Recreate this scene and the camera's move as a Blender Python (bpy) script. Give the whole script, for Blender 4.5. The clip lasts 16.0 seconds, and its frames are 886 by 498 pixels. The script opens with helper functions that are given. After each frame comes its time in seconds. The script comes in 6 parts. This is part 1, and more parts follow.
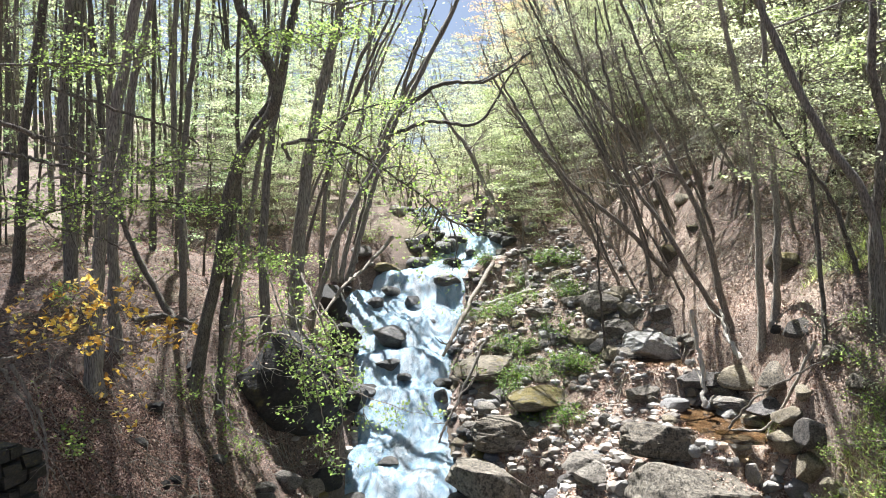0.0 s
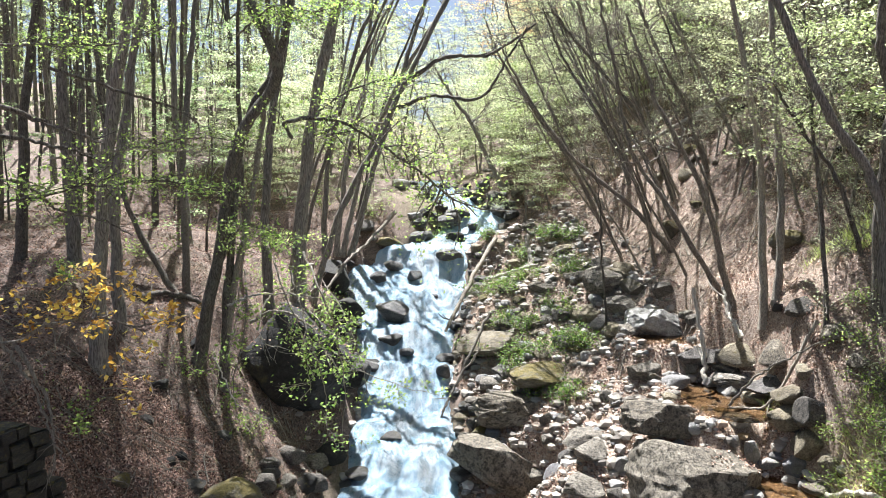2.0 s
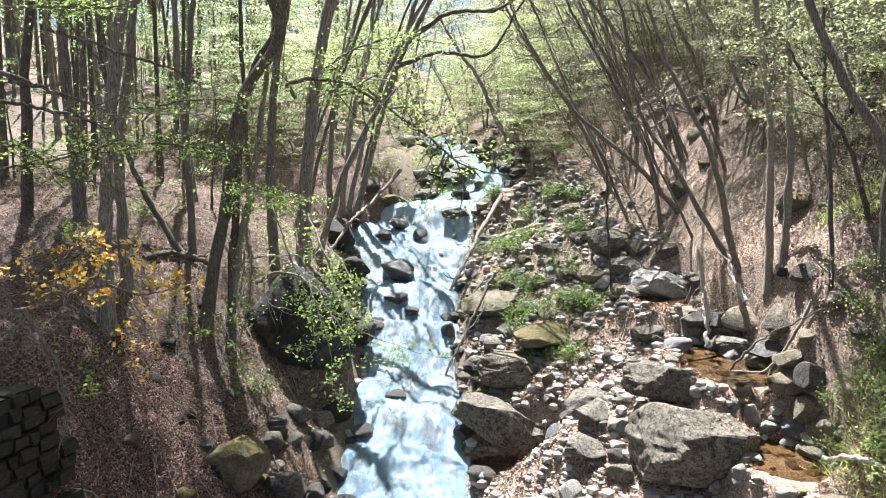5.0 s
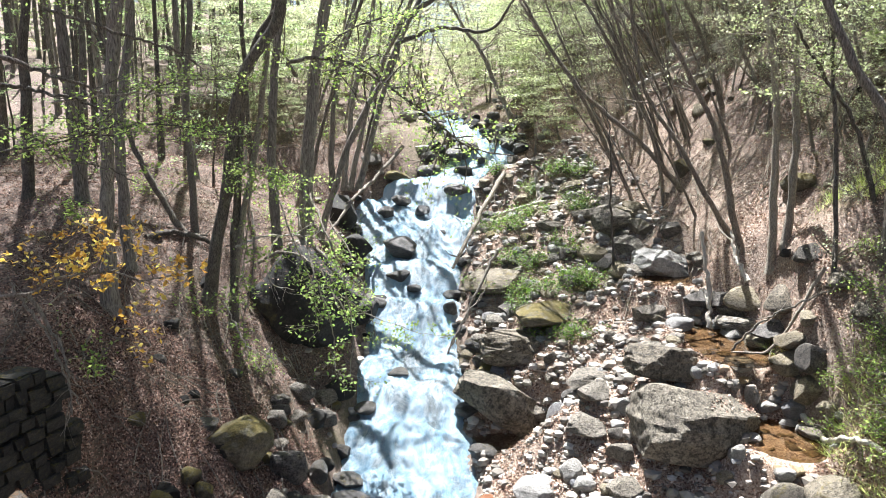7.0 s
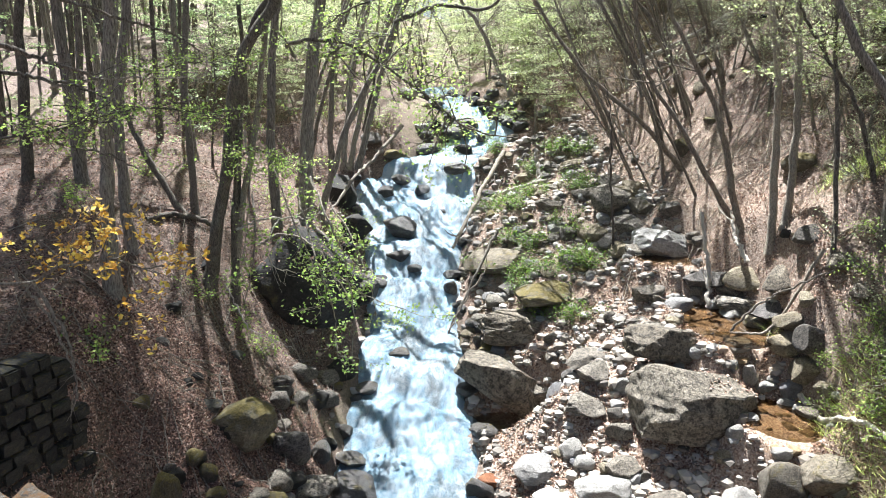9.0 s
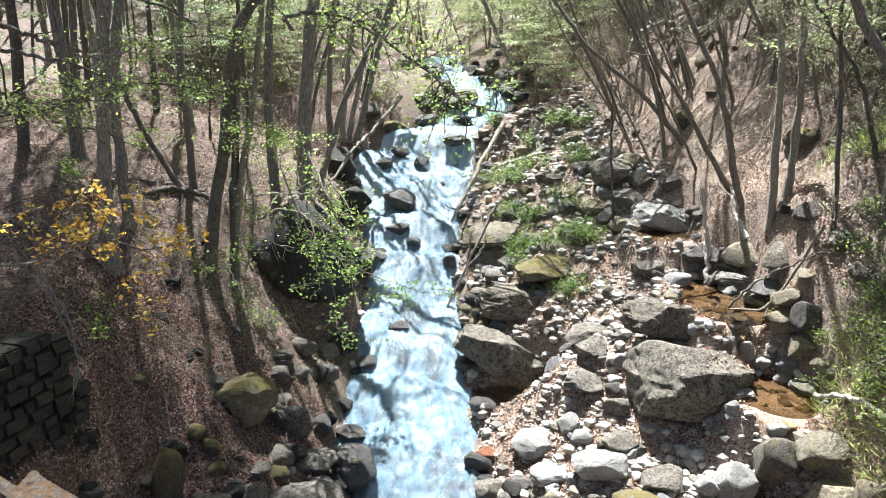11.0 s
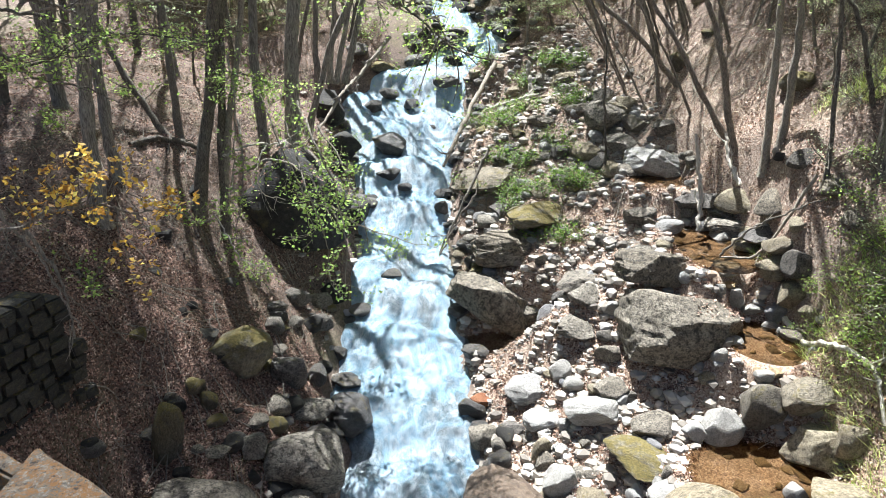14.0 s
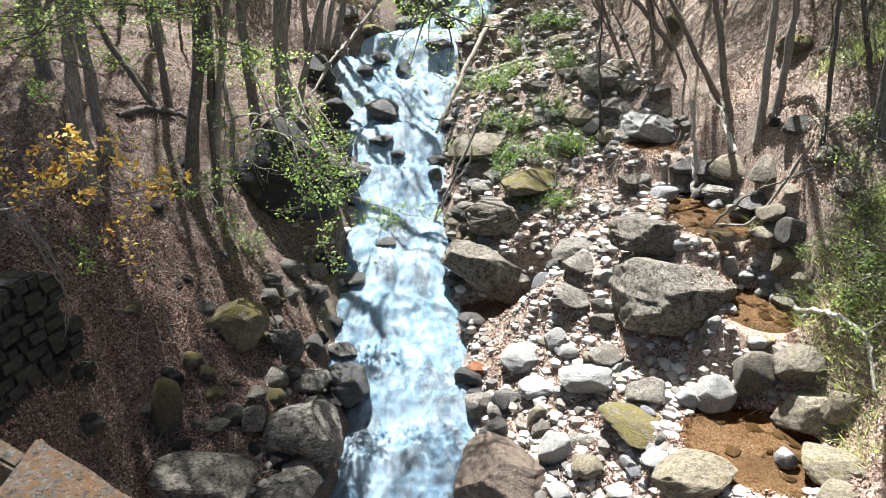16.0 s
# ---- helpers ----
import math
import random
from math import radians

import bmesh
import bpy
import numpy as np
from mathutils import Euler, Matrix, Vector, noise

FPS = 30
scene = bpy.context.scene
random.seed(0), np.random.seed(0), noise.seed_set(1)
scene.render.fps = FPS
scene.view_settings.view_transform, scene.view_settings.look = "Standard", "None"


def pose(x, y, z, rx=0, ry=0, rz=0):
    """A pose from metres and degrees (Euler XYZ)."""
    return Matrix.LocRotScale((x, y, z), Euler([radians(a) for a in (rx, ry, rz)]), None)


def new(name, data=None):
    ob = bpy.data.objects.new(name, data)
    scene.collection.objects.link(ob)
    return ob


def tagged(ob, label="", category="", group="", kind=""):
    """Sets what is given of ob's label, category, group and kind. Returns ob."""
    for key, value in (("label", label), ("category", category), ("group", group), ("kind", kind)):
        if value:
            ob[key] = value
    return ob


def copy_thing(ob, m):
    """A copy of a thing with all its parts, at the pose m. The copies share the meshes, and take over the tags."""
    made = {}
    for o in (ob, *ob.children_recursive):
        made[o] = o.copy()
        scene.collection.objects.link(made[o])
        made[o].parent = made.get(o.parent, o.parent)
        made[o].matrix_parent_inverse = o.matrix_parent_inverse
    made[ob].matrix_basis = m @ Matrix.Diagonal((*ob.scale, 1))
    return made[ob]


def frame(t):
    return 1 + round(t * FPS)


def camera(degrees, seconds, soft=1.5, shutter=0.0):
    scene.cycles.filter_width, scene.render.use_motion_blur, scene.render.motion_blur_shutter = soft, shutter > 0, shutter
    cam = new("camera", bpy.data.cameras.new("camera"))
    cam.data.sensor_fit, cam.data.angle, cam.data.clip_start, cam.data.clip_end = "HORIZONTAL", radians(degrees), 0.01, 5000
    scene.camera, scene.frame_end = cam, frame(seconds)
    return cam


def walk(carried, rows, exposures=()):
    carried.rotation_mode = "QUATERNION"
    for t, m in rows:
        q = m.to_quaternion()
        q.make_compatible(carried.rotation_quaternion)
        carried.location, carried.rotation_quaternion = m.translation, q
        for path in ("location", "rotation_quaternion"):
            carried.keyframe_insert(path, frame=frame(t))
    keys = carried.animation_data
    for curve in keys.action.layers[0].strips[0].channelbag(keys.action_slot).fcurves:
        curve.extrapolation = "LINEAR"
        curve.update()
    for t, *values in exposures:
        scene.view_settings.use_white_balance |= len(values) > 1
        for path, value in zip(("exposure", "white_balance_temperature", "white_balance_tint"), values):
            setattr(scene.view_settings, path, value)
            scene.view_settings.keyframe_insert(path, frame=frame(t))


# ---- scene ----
cam = camera(64.0, 16.0, soft=0.5)
ROWS = [
    (0.0, 0.000, 0.000, 7.000, 88.00, 0.00, 0.00),
    (0.5, 0.006, 0.007, 7.050, 87.32, -0.07, 0.01),
    (1.0, 0.007, 0.014, 7.088, 86.67, -0.19, 0.10),
    (1.5, 0.017, 0.025, 7.127, 85.89, -0.14, 0.31),
    (2.0, 0.017, 0.020, 7.153, 85.49, -0.01, 0.26),
    (2.5, 0.023, 0.021, 7.180, 85.15, 0.15, 0.47),
    (3.0, 0.026, 0.032, 7.210, 84.47, 0.01, 0.48),
    (3.5, 0.032, 0.042, 7.249, 83.77, -0.28, 0.67),
    (4.0, 0.036, 0.034, 7.275, 83.03, -0.23, 0.63),
    (6.5, 0.051, 0.094, 7.460, 79.65, -0.29, 1.10),
    (7.0, 0.046, 0.098, 7.486, 79.21, -0.28, 1.02),
    (7.5, 0.040, 0.092, 7.516, 78.78, -0.18, 0.99),
    (8.0, 0.034, 0.091, 7.545, 78.26, -0.12, 0.89),
    (8.5, 0.025, 0.096, 7.580, 77.74, -0.15, 0.88),
    (9.0, 0.021, 0.099, 7.616, 77.13, -0.08, 0.90),
    (11.5, 0.007, 0.171, 7.795, 73.67, -0.31, 0.74),
    (12.0, 0.001, 0.191, 7.827, 72.92, -0.45, 0.63),
    (12.5, -0.012, 0.210, 7.870, 72.22, -0.14, 0.41),
    (13.0, -0.026, 0.233, 7.918, 71.25, -0.10, 0.13),
    (13.5, -0.028, 0.256, 7.965, 70.10, -0.01, 0.06),
    (14.0, -0.041, 0.277, 8.007, 69.07, 0.05, -0.14),
    (14.5, -0.050, 0.300, 8.045, 68.08, -0.00, -0.31),
    (15.0, -0.048, 0.316, 8.071, 67.35, 0.18, -0.43),
    (15.5, -0.062, 0.334, 8.103, 66.68, 0.27, -0.77),
    (16.0, -0.065, 0.367, 8.160, 65.78, 0.41, -0.89),
]
walk(cam, [(t, pose(x, y, z, a, b, c)) for t, x, y, z, a, b, c in ROWS], exposures=[(0.0, 1.99, 6150, 9), (7.0, 2.10, 6150, 9), (12.0, 2.02, 6050, 6), (16.0, 1.95, 6100, 7)])

# ---- daylight ----
SUN_UP, SUN_LEFT = 67.0, 15.0
world = bpy.data.worlds.new("world")
scene.world = world
world.use_nodes = True
sky = world.node_tree.nodes.new("ShaderNodeTexSky")
sky.sky_type, sky.sun_disc = "NISHITA", False
sky.sun_elevation, sky.sun_rotation = radians(SUN_UP), radians(-SUN_LEFT)
sky.altitude, sky.dust_density, sky.air_density = 900, 6.0, 1.0
back = world.node_tree.nodes["Background"]
back.inputs["Strength"].default_value = 0.035
world.node_tree.links.new(sky.outputs[0], back.inputs["Color"])
lamp = bpy.data.lights.new("sun", "SUN")
lamp.energy, lamp.angle, lamp.color = 5.0, radians(0.6), (1.0, 0.99, 0.985)
sun = new("sun", lamp)
sun.matrix_world = pose(0, 0, 40, 0, 0, SUN_LEFT) @ pose(0, 0, 0, -(90 - SUN_UP), 0, 0)


# ---- materials ----
def surface(name):
    m = bpy.data.materials.new(name)
    m.use_nodes = True
    return m, m.node_tree, m.node_tree.nodes["Principled BSDF"]


def node(tree, kind, links=(), **values):
    n = tree.nodes.new(kind)
    for key, value in values.items():
        n.inputs[key.replace("_", " ")].default_value = value
    for key, socket in links:
        tree.links.new(socket, n.inputs[key])
    return n


def where(tree, stretch=(1, 1, 1)):
    c = tree.nodes.new("ShaderNodeTexCoord")
    return node(tree, "ShaderNodeMapping", [("Vector", c.outputs["Object"])], Scale=stretch).outputs[0]


def grain(tree, at, scale, detail=6.0, rough=0.6, warp=0.0):
    return node(tree, "ShaderNodeTexNoise", [("Vector", at)], Scale=scale, Detail=detail, Roughness=rough, Distortion=warp).outputs["Fac"]


def ramp(tree, fac, stops):
    n = tree.nodes.new("ShaderNodeValToRGB")
    tree.links.new(fac, n.inputs[0])
    e = n.color_ramp.elements
    while len(e) < len(stops):
        e.new(0.5)
    for i, (p, c) in enumerate(stops):
        e[i].position, e[i].color = p, (*c, 1.0) if len(c) == 3 else c
    return n.outputs["Color"]


def blend(tree, fac, a, b, how="MIX"):
    n = tree.nodes.new("ShaderNodeMix")
    n.data_type, n.blend_type = "RGBA", how
    for key, value in ((0, fac), (6, a), (7, b)):
        if hasattr(value, "links"):
            tree.links.new(value, n.inputs[key])
        else:
            n.inputs[key].default_value = value if key == 0 else (*value, 1.0)
    return n.outputs[2]


def bump(tree, bsdf, height, strength, distance=0.02):
    n = node(tree, "ShaderNodeBump", [("Height", height)], Strength=strength, Distance=distance)
    tree.links.new(n.outputs[0], bsdf.inputs["Normal"])


def island(tree):
    return tree.nodes.new("ShaderNodeNewGeometry").outputs["Random Per Island"]


def own(tree):
    return tree.nodes.new("ShaderNodeObjectInfo").outputs["Random"]


def upness(tree, low, high):
    g = tree.nodes.new("ShaderNodeNewGeometry")
    s = node(tree, "ShaderNodeSeparateXYZ", [(0, g.outputs["Normal"])])
    n = node(tree, "ShaderNodeMapRange", [(0, s.outputs[2])])
    n.inputs[1].default_value, n.inputs[2].default_value = low, high
    return n.outputs[0]


def stone_surface(name, dark, mid, light, moss=0.0, rough=0.85, blotch=0.6, own_tint=0.38):
    """Weathered stone: broad tones, grain, dark lichen blotches, bedding lines and, on upper faces, moss."""
    m, t, b = surface(name)
    p = where(t)
    big, fine = grain(t, p, 2.6, 6, 0.6, 0.5), grain(t, p, 30, 9, 0.75)
    col = blend(t, 0.5, ramp(t, big, [(0.32, dark), (0.5, mid), (0.68, light)]), ramp(t, fine, [(0.40, dark), (0.51, mid), (0.62, light)]))
    spots = ramp(t, grain(t, p, 13, 12, 0.85, 0.2), [(0.49, (0, 0, 0)), (0.55, (blotch, blotch, blotch))])
    col = blend(t, spots, col, tuple(0.4 * c for c in dark))
    pale = ramp(t, grain(t, where(t, (1.3, 0.9, 1.1)), 6, 9, 0.8), [(0.56, (0, 0, 0)), (0.66, (0.4, 0.4, 0.4))])
    col = blend(t, pale, col, tuple(min(1.0, 1.25 * c) for c in light))
    tint = ramp(t, own(t), [(0.0, (1 - own_tint, 1 - own_tint, 1 - own_tint * 0.85)), (0.5, (1, 0.96, 0.9)), (1.0, (1.0 + own_tint * 0.4, 1.0 + own_tint * 0.38, 1.0 + own_tint * 0.35))])
    col = blend(t, 1.0, col, tint, "MULTIPLY")
    if moss:
        f = blend(t, 1.0, ramp(t, grain(t, p, 4, 6, 0.7), [(0.62 - 0.3 * moss, (0, 0, 0)), (0.75 - 0.3 * moss, (1, 1, 1))]), upness(t, -0.1, 0.6), "MULTIPLY")
        col = blend(t, f, col, ramp(t, fine, [(0.3, (0.05, 0.048, 0.014)), (0.5, (0.13, 0.10, 0.025)), (0.7, (0.21, 0.155, 0.045))]))
    t.links.new(col, b.inputs["Base Color"])
    b.inputs["Roughness"].default_value = rough
    beds = grain(t, where(t, (0.6, 0.6, 4.0)), 6, 5, 0.6, 0.6)
    bump(t, b, blend(t, 0.5, blend(t, 0.5, beds, big), fine), 1.0, 0.07)
    return m


STONE_GREY = stone_surface("grey_stone", (0.07, 0.06, 0.047), (0.205, 0.18, 0.145), (0.38, 0.345, 0.29), blotch=0.9)
STONE_SLAB = stone_surface("brown_grey_stone", (0.055, 0.045, 0.032), (0.165, 0.14, 0.105), (0.32, 0.28, 0.22), blotch=0.9)
STONE_PALE = stone_surface("pale_stone", (0.20, 0.19, 0.175), (0.33, 0.318, 0.297), (0.47, 0.458, 0.438), blotch=0.4)
STONE_WARM = stone_surface("warm_stone", (0.11, 0.088, 0.055), (0.26, 0.22, 0.15), (0.39, 0.34, 0.25), moss=0.25, blotch=0.7)
STONE_MOSS = stone_surface("mossy_stone", (0.06, 0.052, 0.035), (0.13, 0.115, 0.08), (0.26, 0.23, 0.17), moss=0.78)
# near-black tones stand in for backlit shade under the trees, plus thin moss
STONE_SHADE_DARK = stone_surface("shade_dark_stone", (0.012, 0.011, 0.009), (0.028, 0.025, 0.021), (0.06, 0.054, 0.045), moss=0.15)
STONE_WET = stone_surface("wet_stone", (0.03, 0.027, 0.025), (0.085, 0.078, 0.07), (0.17, 0.157, 0.143), rough=0.42, blotch=0.7, moss=0.2)
STONE_BED = stone_surface("brown_bed_stone", (0.14, 0.10, 0.06), (0.32, 0.24, 0.14), (0.50, 0.40, 0.26), blotch=0.3)
# wall stone with moss, its tones lowered to carry the wall's deep shade
STONE_WALL_SHADED = stone_surface("shade_dark_wall_stone", (0.02, 0.018, 0.014), (0.05, 0.045, 0.036), (0.11, 0.098, 0.08), moss=0.4)
STONE_BROWN = stone_surface("brown_wet_stone", (0.05, 0.035, 0.024), (0.14, 0.10, 0.07), (0.26, 0.20, 0.15), rough=0.42, blotch=0.5)
STONE_RUST = stone_surface("rusty_stone", (0.16, 0.05, 0.02), (0.34, 0.13, 0.05), (0.45, 0.22, 0.1), blotch=0.2)
PEBBLES, t, b = surface("pebbles")
t.links.new(ramp(t, island(t), [(0.0, (0.10, 0.085, 0.07)), (0.25, (0.23, 0.197, 0.16)), (0.6, (0.32, 0.285, 0.24)), (0.82, (0.45, 0.42, 0.385)), (0.93, (0.38, 0.28, 0.20)), (1.0, (0.22, 0.215, 0.21))]), b.inputs["Base Color"])
b.inputs["Roughness"].default_value = 0.8
bump(t, b, grain(t, where(t), 60), 0.3, 0.01)


def bark_surface(name, dark, light, lichen, stretch=0.12):
    m, t, b = surface(name)
    p, q = where(t, (1, 1, stretch)), where(t)
    ridge = grain(t, p, 60, 8, 0.7, 0.5)
    col = ramp(t, ridge, [(0.40, dark), (0.62, light)])
    col = blend(t, ramp(t, grain(t, q, 5, 6, 0.7), [(0.5, (0, 0, 0)), (0.72, (lichen, lichen, lichen))]), col, (0.36, 0.37, 0.31))
    col = blend(t, 1.0, col, ramp(t, own(t), [(0, (0.72, 0.7, 0.68)), (1, (1.25, 1.2, 1.12))]), "MULTIPLY")
    t.links.new(col, b.inputs["Base Color"])
    b.inputs["Roughness"].default_value = 0.92
    bump(t, b, ridge, 0.9, 0.04)
    return m


BARK = bark_surface("furrowed_bark", (0.10, 0.086, 0.073), (0.35, 0.317, 0.28), 0.4)
BARK_DARK = bark_surface("dark_bark", (0.05, 0.042, 0.035), (0.20, 0.174, 0.147), 0.3, 0.3)
BARK_PALE = bark_surface("pale_bark", (0.16, 0.135, 0.11), (0.36, 0.32, 0.27), 0.4, 0.4)
BARK_RED = bark_surface("reddish_bark", (0.08, 0.066, 0.055), (0.28, 0.238, 0.2), 0.3, 0.3)
WOOD_BLEACHED = bark_surface("bleached_wood", (0.33, 0.30, 0.26), (0.62, 0.58, 0.52), 0.1, 0.08)
WOOD_DEAD = bark_surface("weathered_wood", (0.13, 0.11, 0.09), (0.36, 0.32, 0.27), 0.2, 0.08)


def leaf_surface(name, stops, through_part=0.55, rough=0.5):
    m, t, b = surface(name)
    col = ramp(t, island(t), stops)
    b.inputs["Roughness"].default_value = rough
    t.links.new(col, b.inputs["Base Color"])
    back_lit = node(t, "ShaderNodeBsdfTranslucent", [("Color", blend(t, 1.0, col, (1.14, 1.17, 1.0), "MULTIPLY"))])
    mix = node(t, "ShaderNodeMixShader", [(1, b.outputs[0]), (2, back_lit.outputs[0])], Fac=through_part)
    t.links.new(mix.outputs[0], t.nodes["Material Output"].inputs[0])
    return m


LEAF_FRESH = leaf_surface("fresh_leaves", [(0.0, (0.17, 0.25, 0.11)), (0.5, (0.30, 0.39, 0.20)), (1.0, (0.45, 0.51, 0.31))], 0.7)
LEAF_BRIGHT = leaf_surface("bright_spring_leaves", [(0.0, (0.17, 0.27, 0.07)), (0.5, (0.32, 0.43, 0.12)), (1.0, (0.48, 0.56, 0.19))], 0.7)
LEAF_PALE = leaf_surface("pale_spring_leaves", [(0.0, (0.33, 0.33, 0.22)), (0.5, (0.44, 0.45, 0.29)), (1.0, (0.55, 0.55, 0.39))], 0.7)
LEAF_TIER = leaf_surface("yellow_green_leaves", [(0.0, (0.33, 0.37, 0.22)), (0.5, (0.44, 0.48, 0.31)), (1.0, (0.57, 0.57, 0.42))], 0.7)
LEAF_OLIVE = leaf_surface("olive_young_leaves", [(0.0, (0.16, 0.20, 0.06)), (0.5, (0.32, 0.37, 0.19)), (1.0, (0.48, 0.49, 0.31))], 0.65)
LEAF_RUST = leaf_surface("russet_buds", [(0.0, (0.50, 0.31, 0.17)), (1.0, (0.62, 0.45, 0.27))])
LEAF_YELLOW = leaf_surface("golden_young_leaves", [(0.0, (0.34, 0.16, 0.04)), (0.4, (0.60, 0.37, 0.08)), (0.8, (0.70, 0.51, 0.12)), (1.0, (0.60, 0.56, 0.18))], 0.65)
LEAF_DEEP = leaf_surface("deep_green_leaves", [(0.0, (0.07, 0.13, 0.03)), (0.6, (0.15, 0.25, 0.05)), (1.0, (0.30, 0.38, 0.08))], 0.45)
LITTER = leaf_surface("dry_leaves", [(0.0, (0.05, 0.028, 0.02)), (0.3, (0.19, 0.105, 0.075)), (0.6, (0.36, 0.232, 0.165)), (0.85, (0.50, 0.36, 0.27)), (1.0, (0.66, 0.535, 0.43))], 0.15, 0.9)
# darker copy of the dry leaves: the left bank's shade put into their colour
LITTER_SHADED = leaf_surface("shade_dark_dry_leaves", [(0.0, (0.022, 0.012, 0.008)), (0.3, (0.10, 0.053, 0.038)), (0.6, (0.24, 0.138, 0.10)), (0.85, (0.38, 0.245, 0.185)), (1.0, (0.52, 0.39, 0.31))], 0.12, 0.95)
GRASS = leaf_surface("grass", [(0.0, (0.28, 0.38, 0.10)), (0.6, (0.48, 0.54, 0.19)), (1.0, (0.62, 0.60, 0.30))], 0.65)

EARTH, t, b = surface("leaf_strewn_earth")
p = where(t)
cells = node(t, "ShaderNodeTexVoronoi", [("Vector", p)], Scale=34.0)
scraps = node(t, "ShaderNodeTexVoronoi", [("Vector", where(t, (1, 0.6, 1)))], Scale=61.0)
col = ramp(t, cells.outputs["Color"], [(0.1, (0.035, 0.024, 0.018)), (0.5, (0.12, 0.082, 0.063)), (0.9, (0.33, 0.245, 0.195))])
col = blend(t, 0.45, col, ramp(t, scraps.outputs["Color"], [(0.1, (0.03, 0.02, 0.016)), (0.5, (0.125, 0.086, 0.066)), (0.9, (0.36, 0.27, 0.215))]))
col = blend(t, ramp(t, grain(t, p, 0.8, 5), [(0.42, (0, 0, 0)), (0.62, (0.55, 0.55, 0.55))]), col, (0.13, 0.092, 0.07))
col = blend(t, ramp(t, grain(t, p, 0.35, 6, 0.7), [(0.50, (0, 0, 0)), (0.66, (0.5, 0.5, 0.5))]), col, (0.15, 0.14, 0.06))
# the stony bank beside the stream: pale washed sand and grit
sep = node(t, "ShaderNodeSeparateXYZ", [(0, p)])
east = ramp(t, node(t, "ShaderNodeMapRange", [(0, sep.outputs[0])], **{"From_Min": 0.0, "From_Max": 8.0}).outputs[0], [(0.02, (0, 0, 0)), (0.1, (1, 1, 1)), (0.62, (1, 1, 1)), (0.82, (0, 0, 0))])
near = ramp(t, node(t, "ShaderNodeMapRange", [(0, sep.outputs[1])], **{"From_Min": 0.0, "From_Max": 22.0}).outputs[0], [(0.2, (0, 0, 0)), (0.3, (1, 1, 1)), (0.8, (1, 1, 1)), (0.95, (0, 0, 0))])
bank = blend(t, 1.0, east, near, "MULTIPLY")
bank = blend(t, 1.0, bank, ramp(t, grain(t, p, 0.9, 6, 0.7), [(0.30, (0.35, 0.35, 0.35)), (0.50, (1, 1, 1))]), "MULTIPLY")
grit = node(t, "ShaderNodeTexVoronoi", [("Vector", p)], Scale=48.0)
col = blend(t, bank, col, ramp(t, grit.outputs["Color"], [(0.1, (0.15, 0.095, 0.07)), (0.5, (0.34, 0.25, 0.185)), (0.9, (0.52, 0.425, 0.345))]))
t.links.new(col, b.inputs["Base Color"])
b.inputs["Roughness"].default_value = 0.95
bump(t, b, grain(t, p, 22, 10, 0.7), 0.7, 0.04)

FOAM, t, b = surface("white_water")
flow = where(t, (1, 0.34, 0.34))
streak = grain(t, flow, 24, 12, 0.8, 1.8)
froth = grain(t, where(t), 66, 12, 0.9, 0.6)
spray_fine = ramp(t, froth, [(0.44, (0, 0, 0)), (0.56, (1, 1, 1))])
patch = grain(t, where(t, (1, 0.55, 0.55)), 3.0, 9, 0.7, 1.4)
depth = grain(t, where(t, (1, 0.6, 0.6)), 1.7, 7, 0.65, 0.9)
steep = upness(t, 0.97, 0.70)
body = ramp(t, depth, [(0.32, (0.05, 0.058, 0.055)), (0.43, (0.09, 0.16, 0.20)), (0.51, (0.17, 0.33, 0.46)), (0.64, (0.34, 0.51, 0.62))])
f = ramp(t, blend(t, 0.42, blend(t, 0.5, streak, froth), patch), [(0.45, (0, 0, 0)), (0.50, (0.15, 0.15, 0.15)), (0.55, (0.6, 0.6, 0.6)), (0.61, (1, 1, 1))])
f = blend(t, 0.28, f, ramp(t, patch, [(0.45, (0, 0, 0)), (0.57, (1, 1, 1))]))
f = blend(t, 0.36, blend(t, 0.2, f, steep, "ADD"), spray_fine)
col = blend(t, f, body, (0.50, 0.55, 0.585))
t.links.new(col, b.inputs["Base Color"])
t.links.new(ramp(t, f, [(0, (0.10, 0.10, 0.10)), (1, (0.65, 0.65, 0.65))]), b.inputs["Roughness"])
bump(t, b, blend(t, 0.55, streak, froth), 0.9, 0.09)

POOL, t, b = surface("clear_brown_water")
b.inputs["Base Color"].default_value = (0.075, 0.045, 0.018, 1)
b.inputs["Roughness"].default_value = 0.04
b.inputs["IOR"].default_value = 1.33
b.inputs["Transmission Weight"].default_value = 1.0
bump(t, b, grain(t, where(t), 9, 3), 0.12, 0.02)
POOL_DARK, t, b = surface("dark_clear_water")
b.inputs["Base Color"].default_value = (0.30, 0.30, 0.26, 1)
b.inputs["Roughness"].default_value = 0.034
b.inputs["IOR"].default_value = 1.33
b.inputs["Transmission Weight"].default_value = 1.0
bump(t, b, grain(t, where(t), 12, 4), 0.3, 0.03)
CONCRETE, t, b = surface("lichened_concrete")
p = where(t)
col = ramp(t, grain(t, p, 5, 9, 0.75), [(0.36, (0.05, 0.04, 0.03)), (0.62, (0.13, 0.105, 0.075))])
col = blend(t, ramp(t, blend(t, 0.5, grain(t, p, 9, 8, 0.8), grain(t, p, 30, 8, 0.8)), [(0.46, (0, 0, 0)), (0.53, (0.9, 0.9, 0.9))]), col, (0.17, 0.075, 0.012))
